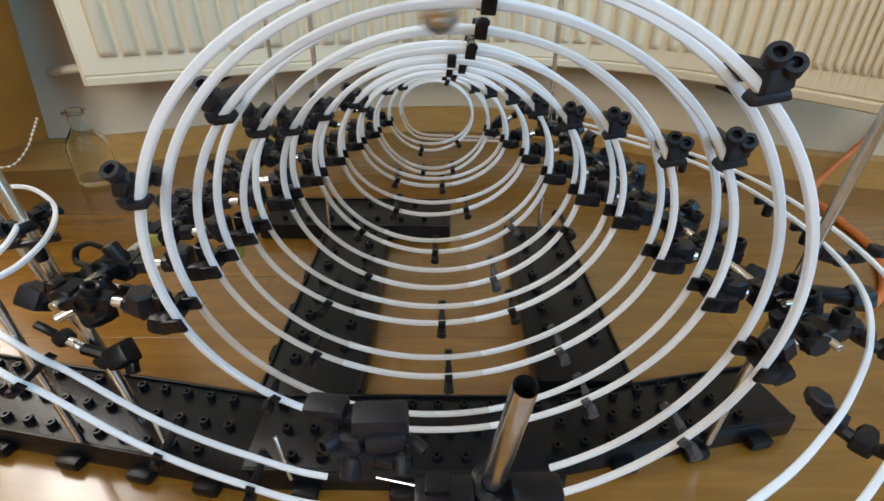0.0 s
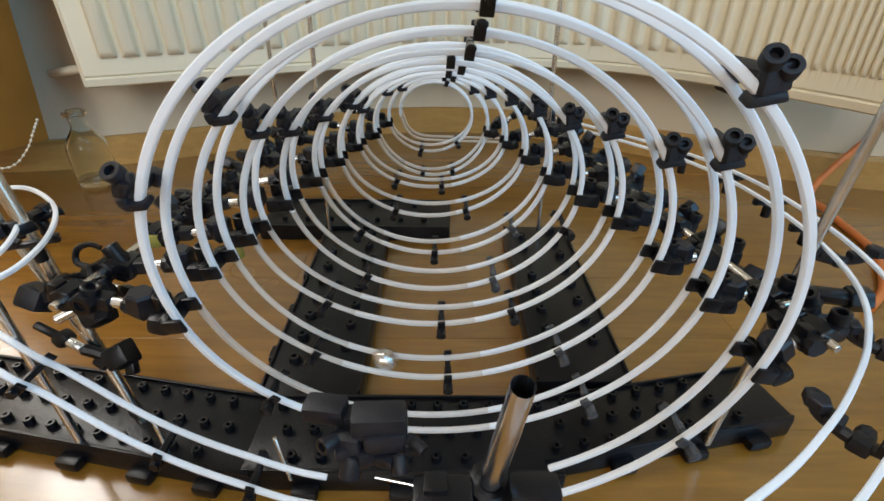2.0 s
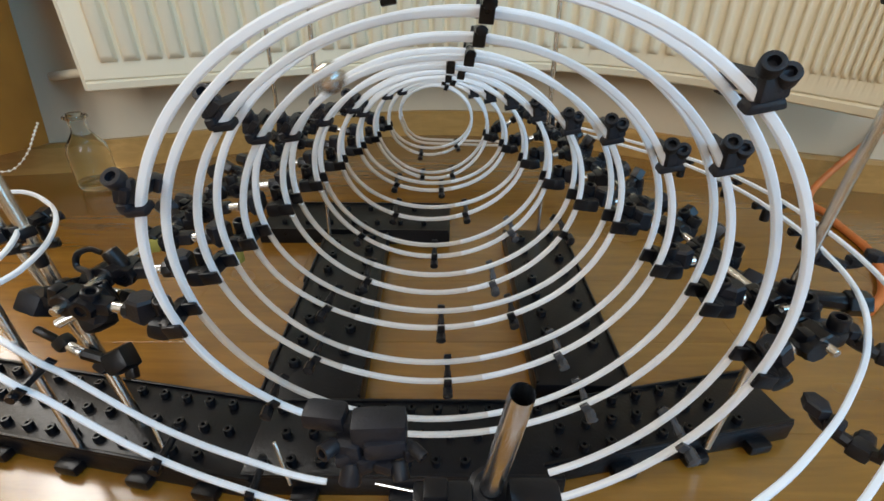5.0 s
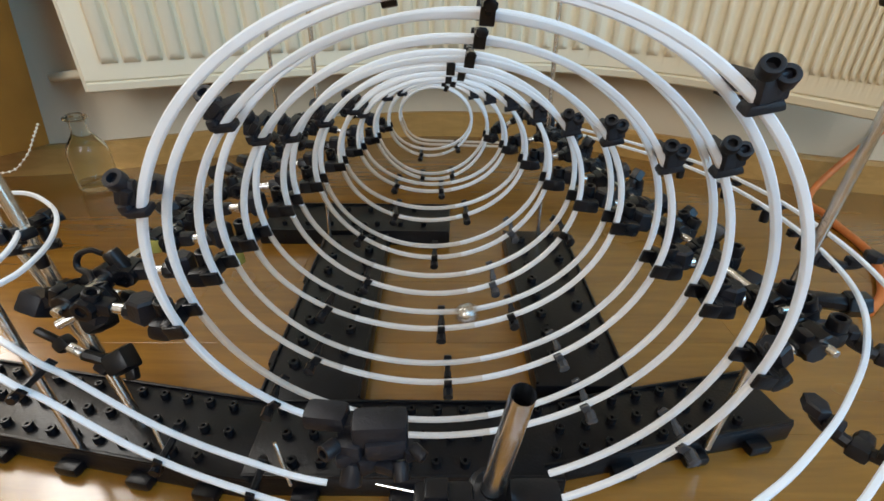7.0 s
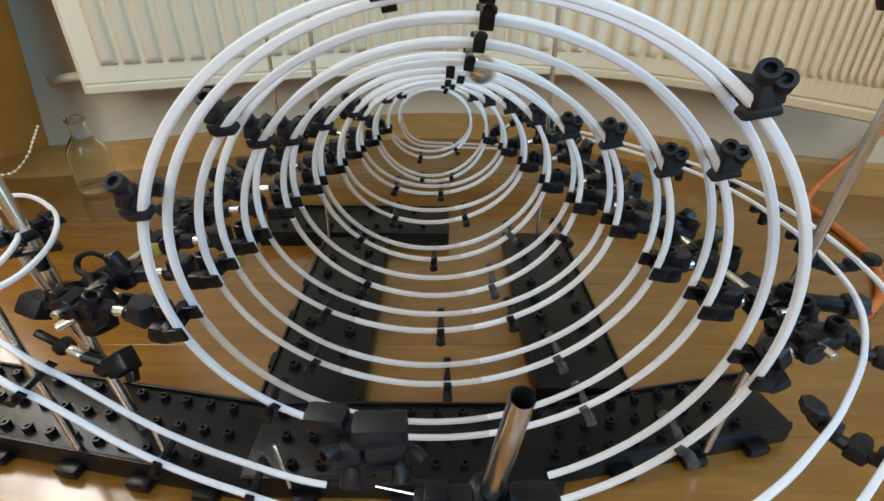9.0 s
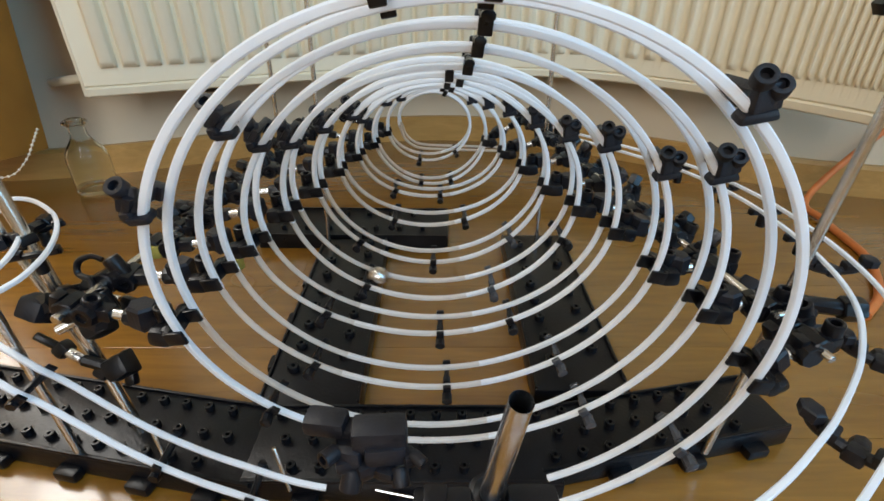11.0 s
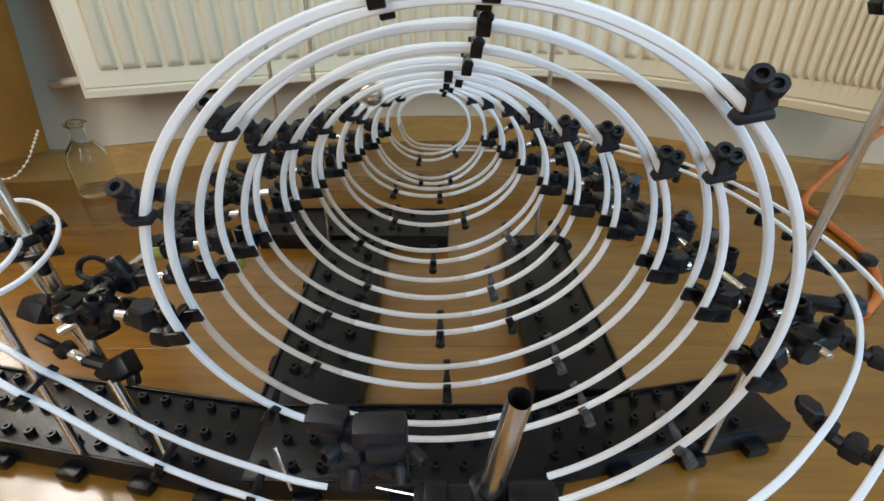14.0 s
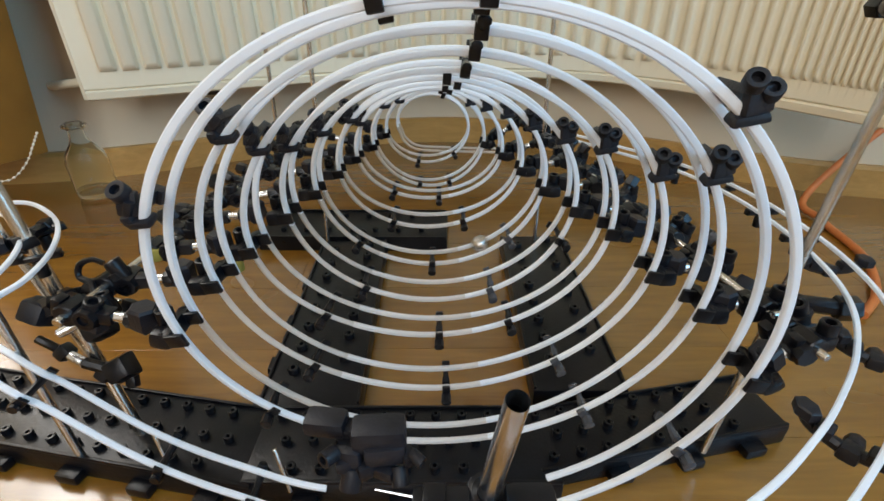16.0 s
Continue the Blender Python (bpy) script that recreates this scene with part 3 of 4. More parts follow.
# ---------------------------------------------------------------- base plates
def build_plate(corner_a, corner_b, width, rows, stud_step, stagger, label, tabs, lift=0.0, knob=1.0):
    """A black base plate whose back edge runs from corner_a to corner_b; width to its right."""
    a, b = Vector((*corner_a, 0)), Vector((*corner_b, 0))
    t = (b - a).normalized()
    s = Vector((t.y, -t.x, 0))
    ln = (b - a).length
    up = Vector((0, 0, 1))
    mid = (a + b) / 2 + s * width / 2
    thick = 0.017 + lift
    pl = thing("base_plate", mid, label, "base plate", "base plates of the marble run")
    bm = bmesh.new()
    block(bm, mid + up * thick / 2, ln, width, thick, (t, s, up), 0.12)
    part("slab", bm, PLATE, pl)
    for e in (0.0015, width - 0.0015):
        bm = bmesh.new()
        block(bm, a + t * ln / 2 + s * e + up * (thick + 0.0005), ln * 0.985, 0.002, 0.003, (t, s, up), 0.2)
        part("rim", bm, PLATE, pl)
    stud = None
    for r in range(rows):
        n = int((ln - 0.02) / stud_step)
        for i in range(n):
            d = 0.012 + i * stud_step + (stagger * stud_step if r % 2 else 0)
            w = width * (r + 0.5) / rows
            if d > ln - 0.006:
                continue
            at = a + t * d + s * w + up * (thick - 0.0005)
            if stud is None:
                bm = bmesh.new()
                hollow(bm, (0, 0, 0), (0, 0, 0.0055), 0.0032 * knob, 0.0013 * knob, 12, 0.8)
                stud = q = link("stud", bm, PLATE, pl)
            else:
                q = new("stud", stud.data)
                q.parent = pl
            q.location = at - mid
    for k in tabs:
        bm = bmesh.new()
        at = a + t * ln * k + s * (width + 0.003)
        block(bm, at + up * 0.005, 0.016, 0.010, 0.008, (t, s, up), 0.3)
        part("edge_tab", bm, PLATE, pl)
    return pl


P_FRONT = "black plastic base plate with rows of hollow studs on the floor"
build_plate((-0.40, 0.292), (-0.102, 0.2367), 0.061, 3, 0.0178, 0.5, P_FRONT, (0.22, 0.4, 0.58, 0.75, 0.9))
build_plate((-0.122, 0.241), (0.075, 0.2395), 0.061, 3, 0.0178, 0.5, P_FRONT, (0.2, 0.5, 0.8), 0.0005)
build_plate((0.052, 0.2356), (0.229, 0.2705), 0.050, 3, 0.0185, 0.5, P_FRONT, (0.3, 0.58, 0.84))
build_plate((-0.062, 0.492), (-0.058, 0.242), 0.074, 2, 0.027, 0.5, "long black plastic base plate running away under the spiral", (0.3, 0.55, 0.78, 0.95), 0.0, 1.4)
build_plate((0.142, 0.50), (0.140, 0.2545), 0.071, 2, 0.027, 0.5, "long black plastic base plate running away under the spiral", (), 0.0, 1.4)
build_plate((-0.215, 0.577), (0.010, 0.572), 0.078, 2, 0.028, 0.5, "black plastic base plate lying across at the far end", ())


# ---------------------------------------------------------------- steel rods
def build_rod(a, b, r, label, open_end=False, mat=None):
    a, b = Vector(a), Vector(b)
    rod = thing("support_rod", a, label, "rod", "steel rods of the marble run")
    bm = bmesh.new()
    if open_end:
        hollow(bm, a, b, r, r * 0.82, 24, 0.5)
        # a black sleeve stands in for the shade inside the steel bore
        bore_shade = bmesh.new()
        hollow(bore_shade, a.lerp(b, 0.6), a.lerp(b, 0.972), r * 0.815, r * 0.74, 24, 0.97)
        part("bore_shade", bore_shade, BLACK, rod, "black sleeve standing in for the shade inside the bore")
    else:
        t = (b - a).normalized()
        sweep(bm, [a, a + t * 0.0004, b - t * 0.0004, b], [r * 0.85, r, r, r * 0.85], 16)
    part("bar", bm, mat or STEEL, rod)
    return rod


UPR = "upright polished steel rod standing in a base plate"
build_rod((-0.201, 0.2196, 0.012), (-0.256, 0.243, 0.33), 0.0036, UPR)
build_rod((-0.231, 0.202, 0.012), (-0.2305, 0.1985, 0.16), 0.0025, UPR)
build_rod((-0.212, 0.232, 0.012), (-0.262, 0.247, 0.19), 0.0025, UPR)
build_rod((0.172, 0.206, 0.012), (0.199, 0.203, 0.40), 0.0026, UPR)
build_rod((-0.1267, 0.4745, 0.012), (-0.113, 0.4745, 0.42), 0.0022, UPR)
build_rod((0.1058, 0.468, 0.012), (0.100, 0.470, 0.42), 0.0022, UPR)
build_rod((-0.190, 0.545, 0.012), (-0.183, 0.545, 0.235), 0.0022, UPR)
build_rod((0.0040, 0.1198, 0.0), (0.0172, 0.0717, 0.2036), 0.0031, "hollow steel tube with an open upper end", True, TUBEM)
PIN = "short steel pin stuck upright in a base plate"
build_rod((-0.0905, 0.178, 0.014), (-0.098, 0.186, 0.042), 0.0014, PIN)
build_rod((-0.171, 0.194, 0.014), (-0.176, 0.199, 0.040), 0.0014, PIN)
BEAM = "long polished steel rod carrying the rail holders"
L_BEAM = (Vector((-0.1706, 0.168, 0.150)), Vector((-0.1265, 0.561, 0.142)))
R_BEAM = (Vector((0.1627, 0.1494, 0.1435)), Vector((0.0902, 0.5336, 0.147)))
build_rod(*L_BEAM, 0.0022, BEAM)
build_rod(*R_BEAM, 0.0020, BEAM)


def on_beam(beam, y):
    a, b = beam
    return a + (b - a) * ((y - a.y) / (b.y - a.y))


# ---------------------------------------------------------------- holders and clamps
def clamp_body(bm, at, along, size=1.0, seed=0):
    """A two-jaw clamp round a rod, with its screw sockets."""
    rnd = random.Random(seed)
    t, a, b = frame_of(along)
    s = size
    hollow(bm, at - t * 0.006 * s, at + t * 0.006 * s, 0.0062 * s, 0.0026 * s, 8, 0.3)
    tw = rnd.uniform(-0.5, 0.5)
    a2 = a * math.cos(tw) + b * math.sin(tw)
    b2 = b * math.cos(tw) - a * math.sin(tw)
    block(bm, at + a2 * 0.0075 * s, 0.010 * s, 0.008 * s, 0.0085 * s, (t, a2, b2), 0.25)
    hollow(bm, at + a2 * 0.009 * s - b2 * 0.004 * s, at + a2 * 0.009 * s + b2 * 0.010 * s, 0.0042 * s, 0.0023 * s, 12, 0.5)
    block(bm, at - a2 * 0.0065 * s, 0.007 * s, 0.005 * s, 0.011 * s, (t, a2, b2), 0.3)
    return bm


HOLD = "black plastic holder gripping a rail and clamped to a steel rod"
seed_no = 0


def build_holder(u, beam, lower=True):
    """Clamp on the rod, curved arm, and a pair of lipped jaws under the two rails."""
    global seed_no
    seed_no += 1
    a, out = spiral(u, -0.5)
    b, _ = spiral(u, 0.5)
    t, ax = tangent_at(u), axis_at(u)
    at = on_beam(beam, a.y + 0.008 + 0.004 * math.sin(seed_no * 2.1))
    size = 0.98
    h = thing("rail_holder", at, HOLD, "rail holder", "rail holders along the spiral")
    bm = clamp_body(bmesh.new(), at, beam[1] - beam[0], size, seed_no)
    part("clamp", bm, BLACK, h)
    mid = (a + b) / 2 + out * 0.006
    d = (mid - at).normalized()
    side = d.cross(Vector((0, 0, 1))).normalized()
    lift = side.cross(d)
    ln = (mid - at).length
    bm = bmesh.new()
    block(bm, at + d * ln * 0.24, ln * 0.34, 0.0078, 0.0070, (d, side, lift), 0.28)
    arm = part("arm", bm, BLACK, h)
    bm = bmesh.new()
    sweep(bm, [at + d * ln * 0.36, at + d * ln * 0.66], 0.0026, 12)
    part("pin", bm, TUBEM, arm, "short bright steel pin")
    bm = bmesh.new()
    hollow(bm, at + d * ln * 0.72, at + d * ln * 0.52, 0.0044, 0.0027, 8, 0.3)
    part("ferrule", bm, BLACK, arm)
    bm = bmesh.new()
    block(bm, a + out * 0.0074 - d * 0.001, 0.0108, 0.0088, 0.0088, (d, side, lift), 0.34, 0.9)
    part("elbow", bm, BLACK, h)
    bm = bmesh.new()
    kn = at + d * ln * 0.70 + lift * 0.0035
    sweep(bm, [kn - side * 0.0005 - lift * 0.006, kn - lift * 0.005, kn + lift * 0.004, kn + lift * 0.0052], [0.0056, 0.0066, 0.0066, 0.0054], 6)
    part("knob", bm, CLAMPG, h)
    bm = bmesh.new()
    hollow(bm, at + d * ln * 0.18 - side * 0.007, at + d * ln * 0.18 + side * 0.007, 0.0056, 0.0028, 8, 0.4)
    part("collar", bm, BLACK, h)
    # fork between the rails
    bm = bmesh.new()
    block(bm, (a + b) / 2 + out * 0.0052, 0.009, GAUGE + 0.004, 0.0042, (t, ax, out), 0.3)
    part("fork", bm, BLACK, h)
    for p in (a, b):
        bm = bmesh.new()
        block(bm, p + out * 0.0038, 0.0085, 0.0075, 0.0034, (t, ax, out), 0.3)
        block(bm, p - ax * 0.0034 + out * 0.0008, 0.0075, 0.0022, 0.0085, (t, ax, out), 0.3)
        part("jaw", bm, BLACK, h)
    bm = bmesh.new()
    hollow(bm, mid + out * 0.003, mid + out * 0.003 + Vector((0, -0.001, 0.011)), 0.0040, 0.0022, 12, 0.5)
    part("socket", bm, BLACK, h)
    return h


for u in (0.268, 1.266, 2.27, 3.262, 4.262, 5.262, 6.267, 7.272, 8.27):
    build_holder(u, L_BEAM)
for u in (-0.276, 0.728, 1.722, 2.733, 3.728, 4.724, 5.724, 6.721, 7.717):
    build_holder(u, R_BEAM)


def build_bracket(u, scale=1.0):
    """A loose two-socket bracket hooked round the near rail."""
    a, out = spiral(u, -0.5)
    b, _ = spiral(u, 0.5)
    t, ax = tangent_at(u), axis_at(u)
    br = thing("rail_bracket", a, "black plastic two-socket bracket hooked round a white rail", "bracket", "two-socket brackets on the spiral")
    sx = 1.0 if out.x > 0 else -1.0
    f = 0.80 if sx > 0 else 0.90
    if sx > 0:
        up = Vector((-0.12, -0.08, 1)).normalized()
        lat = Vector((1, 0.30, -0.12))
        base = a + Vector((0.0040, -0.0006, 0.0010))
    else:
        up = Vector((0.10, 0.10, 1)).normalized()
        lat = Vector((1, 0.10, 0.10))
        base = a + Vector((-0.0056, 0.0010, 0.0010))
    lat = (lat - up * lat.dot(up)).normalized()
    nrm = up.cross(lat).normalized()
    bm = bmesh.new()
    block(bm, base + up * 0.0030 * f, (0.0128 if sx > 0 else 0.0086) * f, 0.0048 * f, 0.0104 * f, (lat, nrm, up), 0.28, 0.88)
    part("plate", bm, CLAMPG, br)
    for k in (-1, 1) if sx > 0 else (-0.4,):
        bm = bmesh.new()
        q = base + lat * 0.0040 * f * k + up * (0.0064 - 0.0024 * k * (sx > 0)) * f
        hollow(bm, q, q + up * 0.0036 * f - Vector((0.0008, 0.0034, 0)) * f, 0.0042 * f, 0.0022 * f, 18, 0.6)
        part("socket", bm, CLAMPG, br)
    bm = bmesh.new()
    if sx > 0:
        foot = (Vector((1, 0.1, 0.16)).normalized(), Vector((-0.1, 1, 0.3)).normalized())
        foot += (foot[0].cross(foot[1]).normalized(),)
        block(bm, a + foot[0] * 0.0030 - up * 0.0022, 0.0160 * f, 0.0068, 0.0044 * f, foot, 0.40, 0.8)
    else:
        foot = (Vector((1, -0.1, 0.14)).normalized(), Vector((0.1, 1, 0.3)).normalized())
        foot += (foot[0].cross(foot[1]).normalized(),)
        block(bm, a - foot[0] * 0.0012 - up * 0.0026, 0.0098 * f, 0.0066, 0.0032 * f, foot, 0.35)
        block(bm, a - foot[0] * 0.0058 - up * 0.0012, 0.0050 * f, 0.0060, 0.0056 * f, foot, 0.35)
    part("hook", bm, CLAMPG, br)
    bm = bmesh.new()
    block(bm, (a + b) / 2 + out * 0.0050, 0.0070, (b - a).length + 0.005, 0.0032, (t, ax, out), 0.3)
    block(bm, b + out * 0.003, 0.0070, 0.006, 0.0034, (t, ax, out), 0.3)
    part("arm", bm, CLAMPG, br)
    return br


for u in (-0.113, 0.836, 1.822, 2.837, 3.839, 4.848, 5.86, 6.87, 7.88, 0.178, 1.133, 2.152, 3.161, 4.15, 5.135, 6.161, 7.12, 8.1):
    build_bracket(u)


def build_rod_clamp(at, along, size, label, extra=(), hook=None):
    global seed_no
    seed_no += 1
    c = thing("rod_clamp", at, label, "clamp", "rod clamps of the marble run")
    part("clamp", clamp_body(bmesh.new(), Vector(at), Vector(along), size, seed_no), BLACK, c)
    rnd = random.Random(seed_no)
    t, a, b = frame_of(along)
    for k in range(2 if size >= 0.95 else 1):
        turn = rnd.uniform(0, 6.28)
        side = a * math.cos(turn) + b * math.sin(turn)
        q = Vector(at) + side * 0.0085 * size + t * rnd.uniform(-0.006, 0.006) * size
        bm = bmesh.new()
        sweep(bm, [q - side * 0.001, q + side * 0.0008, q + side * 0.0062 * size, q + side * 0.0070 * size], [0.0050 * size, 0.0060 * size, 0.0060 * size, 0.0048 * size], 6)
        part("knob", bm, CLAMPG, c)
    if size >= 0.95:
        bm = bmesh.new()
        q = Vector(at) + b * 0.0072 * size
        sweep(bm, [q - a * 0.007 * size, q + a * 0.008 * size], 0.0016, 10)
        part("pin", bm, STEEL, c, "short bright steel pin")
    for e in extra:
        bm = bmesh.new()
        p = Vector(at)
        q = p + Vector(e)
        sweep(bm, [p, p.lerp(q, 0.4) + Vector((0, 0, 0.002)), p.lerp(q, 0.42) + Vector((0, 0, 0.002)), q], [0.0048 * size, 0.0044 * size, 0.0034 * size, 0.0036 * size], 8, boxy=4.0)
        part("arm", bm, BLACK, c)
        bm = bmesh.new()
        d = Vector(e).normalized()
        hollow(bm, q - d * 0.003 * size, q + d * 0.006 * size, 0.0056 * size, 0.0027 * size, 6, 0.5)
        part("socket", bm, BLACK, c)
    if hook:
        bm = bmesh.new()
        p = Vector(at)
        sweep(bm, spline([p] + [p + Vector(h) for h in hook], 6), 0.0015, 8, squash=0.8, boxy=4.0)
        part("hook", bm, BLACK, c)
    return c


RC = "black plastic clamp joining steel rods"
build_rod_clamp((-0.1685, 0.1881, 0.142), (0.037, 0.33, 0), 0.95, RC, ((-0.034, 0.026, -0.010),), ((-0.003, 0.008, 0.010), (-0.011, 0.012, 0.012), (-0.010, 0.014, 0.018), (-0.003, 0.014, 0.021), (0.002, 0.014, 0.019)))
build_rod_clamp((-0.2290, 0.2302, 0.157), (-0.06, 0.02, 0.32), 0.85, RC, ((-0.002, 0.020, 0.0),))
build_rod_clamp((0.1755, 0.205, 0.131), (0, 0, 1), 1.2, RC, ((0.034, -0.006, 0.002), (-0.012, 0.016, 0.0)))
build_rod_clamp((0.1585, 0.1735, 0.142), (-0.06, 0.317, 0), 1.0, RC, ((0.008, -0.008, -0.004), (0.014, 0.022, -0.006)))
build_rod_clamp((0.1875, 0.204, 0.272), (0.033, -0.003, 0.388), 0.9, RC, ((0.001, 0.020, 0.0),))
for k in range(12):
    y = 0.236 + 0.0265 * k
    for beam, sg in ((L_BEAM, -1), (R_BEAM, 1)) if k else ((R_BEAM, 1),):
        build_rod_clamp(on_beam(beam, y), beam[1] - beam[0], 0.85, "small black plastic clamp on a steel rod", ((sg * (0.006 + 0.003 * (k % 3)), 0.004 * (k % 2), 0.010 - 0.004 * (k % 3)),))


# the joint where the upright rods, the long rod and the first holder meet
joint = thing("rod_joint", (-0.1878, 0.2073, 0.1171), "cluster of angular black plastic connectors joining steel rods", "rod joint")


def joint_block(name, at, x, y, z, tilt, mat=CLAMPG, bevel=0.28, taper=0.9, owner=None, label=""):
    c, q = math.cos(tilt), math.sin(tilt)
    e1, lift = Vector((1, 0, 0)), Vector((0, 0.5, 0.866))
    ax = (e1 * c + lift * q, lift * c - e1 * q, Vector((0, -0.866, 0.5)))
    bm = bmesh.new()
    block(bm, at, x, y, z, ax, bevel, taper)
    return part(name, bm, mat, owner or joint, label)


def joint_pin(name, a, b, r, mat, label="", owner=None, sides=12):
    bm = bmesh.new()
    a, b = Vector(a), Vector(b)
    sweep(bm, [a, a.lerp(b, 0.06), a.lerp(b, 0.94), b], [r * 0.8, r, r, r * 0.8], sides)
    return part(name, bm, mat, owner or joint, label)


joint_block("end_block", (-0.2233, 0.2139, 0.1225), 0.0165, 0.0150, 0.014, -0.35, CLAMPG, 0.18, 0.8)
joint_pin("end_socket", (-0.2233, 0.2139, 0.1225), Vector((-0.2233, 0.2139, 0.1225)) + Vector((0.010, 0.002, 0.004)), 0.0060, BLACK, "", None, 6)
joint_block("cover", (-0.2028, 0.2094, 0.1288), 0.0090, 0.0082, 0.0035, 0.25, CLAMPG, 0.2)
joint_block("bridge", (-0.1977, 0.2139, 0.1286), 0.0200, 0.0075, 0.006, -0.55)
joint_block("body", (-0.1878, 0.2073, 0.1171), 0.0165, 0.0160, 0.013, 0.45, BLACK, 0.34, 0.85)
joint_block("body", (-0.1927, 0.2219, 0.1305), 0.0150, 0.0145, 0.012, -0.3, BLACK, 0.34, 0.85)
joint_block("lug", Vector((-0.1927, 0.2219, 0.1305)) + Vector((-0.013, 0.001, -0.002)), 0.010, 0.0075, 0.006, 0.2, BLACK, 0.3)
joint_pin("pin", (-0.2044, 0.1998, 0.1181), (-0.1953, 0.2052, 0.1214), 0.0027, TUBEM, "short bright steel tube")
joint_block("sleeve", (-0.1792, 0.2138, 0.1286), 0.0085, 0.0056, 0.005, -0.2, STEEL, 0.2, 1.0, None, "bright steel sleeve")
joint_block("nut", (-0.1679, 0.2093, 0.1288), 0.0085, 0.0085, 0.006, -0.35, BLACK, 0.3)
joint_block("lug", Vector((-0.1792, 0.2138, 0.1286)) + Vector((0.003, 0, -0.005)), 0.011, 0.006, 0.006, -0.5, BLACK, 0.35)
low = thing("rod_clamp", (-0.1943, 0.2168, 0.0772), "chunky black plastic clamp with a side bar on a rod", "clamp", "rod clamps of the marble run")
joint_block("body", (-0.1943, 0.2168, 0.0772), 0.0170, 0.0165, 0.013, 0.5, BLACK, 0.22, 0.8, low)
joint_block("lug", Vector((-0.1943, 0.2168, 0.0772)) + Vector((0.004, 0.0, -0.010)), 0.007, 0.009, 0.006, 0.2, BLACK, 0.3, 0.9, low)
joint_block("jaw", Vector((-0.1943, 0.2168, 0.0772)) + Vector((-0.010, 0.0, -0.003)), 0.010, 0.011, 0.009, -0.6, CLAMPG, 0.3, 0.9, low)
joint_pin("bar", (-0.2412, 0.2223, 0.0968), (-0.2284, 0.222, 0.0861), 0.0026, BLACK, "", low, 8)
joint_pin("pin", (-0.2284, 0.222, 0.0861), (-0.2153, 0.2174, 0.0821), 0.0030, TUBEM, "short bright steel pin", low)
joint_pin("bar", (-0.2153, 0.2174, 0.0821), Vector((-0.1943, 0.2168, 0.0772)) + Vector((-0.008, 0, 0)), 0.0036, BLACK, "", low, 8)
joint_block("collar", (-0.2284, 0.222, 0.0861), 0.0105, 0.0095, 0.009, 0.8, BLACK, 0.3, 0.85, low)


for at, turn in (((-0.1625, 0.2335, 0.1475), 0.3), ((-0.1225, 0.2440, 0.1340), -0.4)):
    sp = thing("spacer", at, "olive-yellow plastic spacer wedged between black clamps", "spacer", "yellow spacers")
    bm = bmesh.new()
    block(bm, at, 0.010, 0.006, 0.008, (Vector((math.cos(turn), math.sin(turn), 0)), Vector((-math.sin(turn), math.cos(turn), 0)), Vector((0, 0, 1))), 0.3)
    part("block", bm, YELLOW, sp)


# brackets that carry the outer loop
def build_outer_bracket(i, label):
    p, t, s = outer_at(i)
    up = Vector((0, 0, 1))
    br = thing("track_bracket", p, label, "bracket", "brackets under the outer loop")
    bm = bmesh.new()
    sweep(bm, spline([p + s * 0.0075 + up * 0.001, p + s * 0.0045 - up * 0.0045, p - s * GAUGE * 0.35 - up * 0.0075, p - s * GAUGE * 0.75 - up * 0.0070, p - s * (GAUGE + 0.003) - up * 0.0055, p - s * (GAUGE + 0.009) - up * 0.001], 5), 0.0024, 8, boxy=4.0)
    arm = part("arm", bm, CLAMPG, br)
    bm = bmesh.new()
    mid = p - s * GAUGE * 0.55 - up * 0.0075
    block(bm, mid, 0.0085, 0.0075, 0.0060, (t, s, up), 0.3, 0.85)
    hollow(bm, mid - t * 0.002, mid - t * 0.010 - up * 0.002, 0.0034, 0.0018, 8, 0.5)
    part("boss", bm, CLAMPG, arm)
    for q in (p + s * 0.0072, p - s * (GAUGE + 0.0090)):
        bm = bmesh.new()
        sweep(bm, [q - up * 0.0022, q - up * 0.0016, q + up * 0.0022, q + up * 0.0028], [0.0048, 0.0056, 0.0056, 0.0046], 6, hint=(1, 0, 0), squash=0.72)
        part("pad", bm, CLAMPG, br)
    for k in (0, 1):
        bm = bmesh.new()
        block(bm, p - s * GAUGE * k - up * 0.0036, 0.0075, 0.0062, 0.004, (t, s, up), 0.3)
        part("jaw", bm, CLAMPG, br)


for i in (47, 67, 86):
    build_outer_bracket(i, "black plastic bracket carrying the two outer rails")

# the large clamp at the front and the block that holds the open tube
fc = thing("tube_clamp", (-0.024, 0.094, 0.160), "large black plastic clamp holding rails beside the open tube", "clamp")


def fc_block(name, at, x, y, z, tilt=0.0, bev=0.22):
    c, q = math.cos(tilt), math.sin(tilt)
    bm = bmesh.new()
    block(bm, at, x, y, z, (Vector((c, q, 0)), Vector((-q, c, 0)), Vector((0, 0, 1))), bev)
    return part(name, bm, CLAMPG, fc)


fc_block("jaw", (-0.0182, 0.0965, 0.1635), 0.0165, 0.009, 0.0090, 0.05)
fc_block("jaw", (-0.0345, 0.0995, 0.1652), 0.0130, 0.008, 0.0062, -0.12, 0.32)
fc_block("bridge", (-0.0245, 0.0985, 0.1632), 0.0100, 0.006, 0.0040, -0.05)
fc_block("body", (-0.0165, 0.0945, 0.1590), 0.0130, 0.008, 0.0075, 0.1, 0.3)
fc_block("body", (-0.0270, 0.0950, 0.1570), 0.0090, 0.009, 0.0095, -0.2, 0.3)
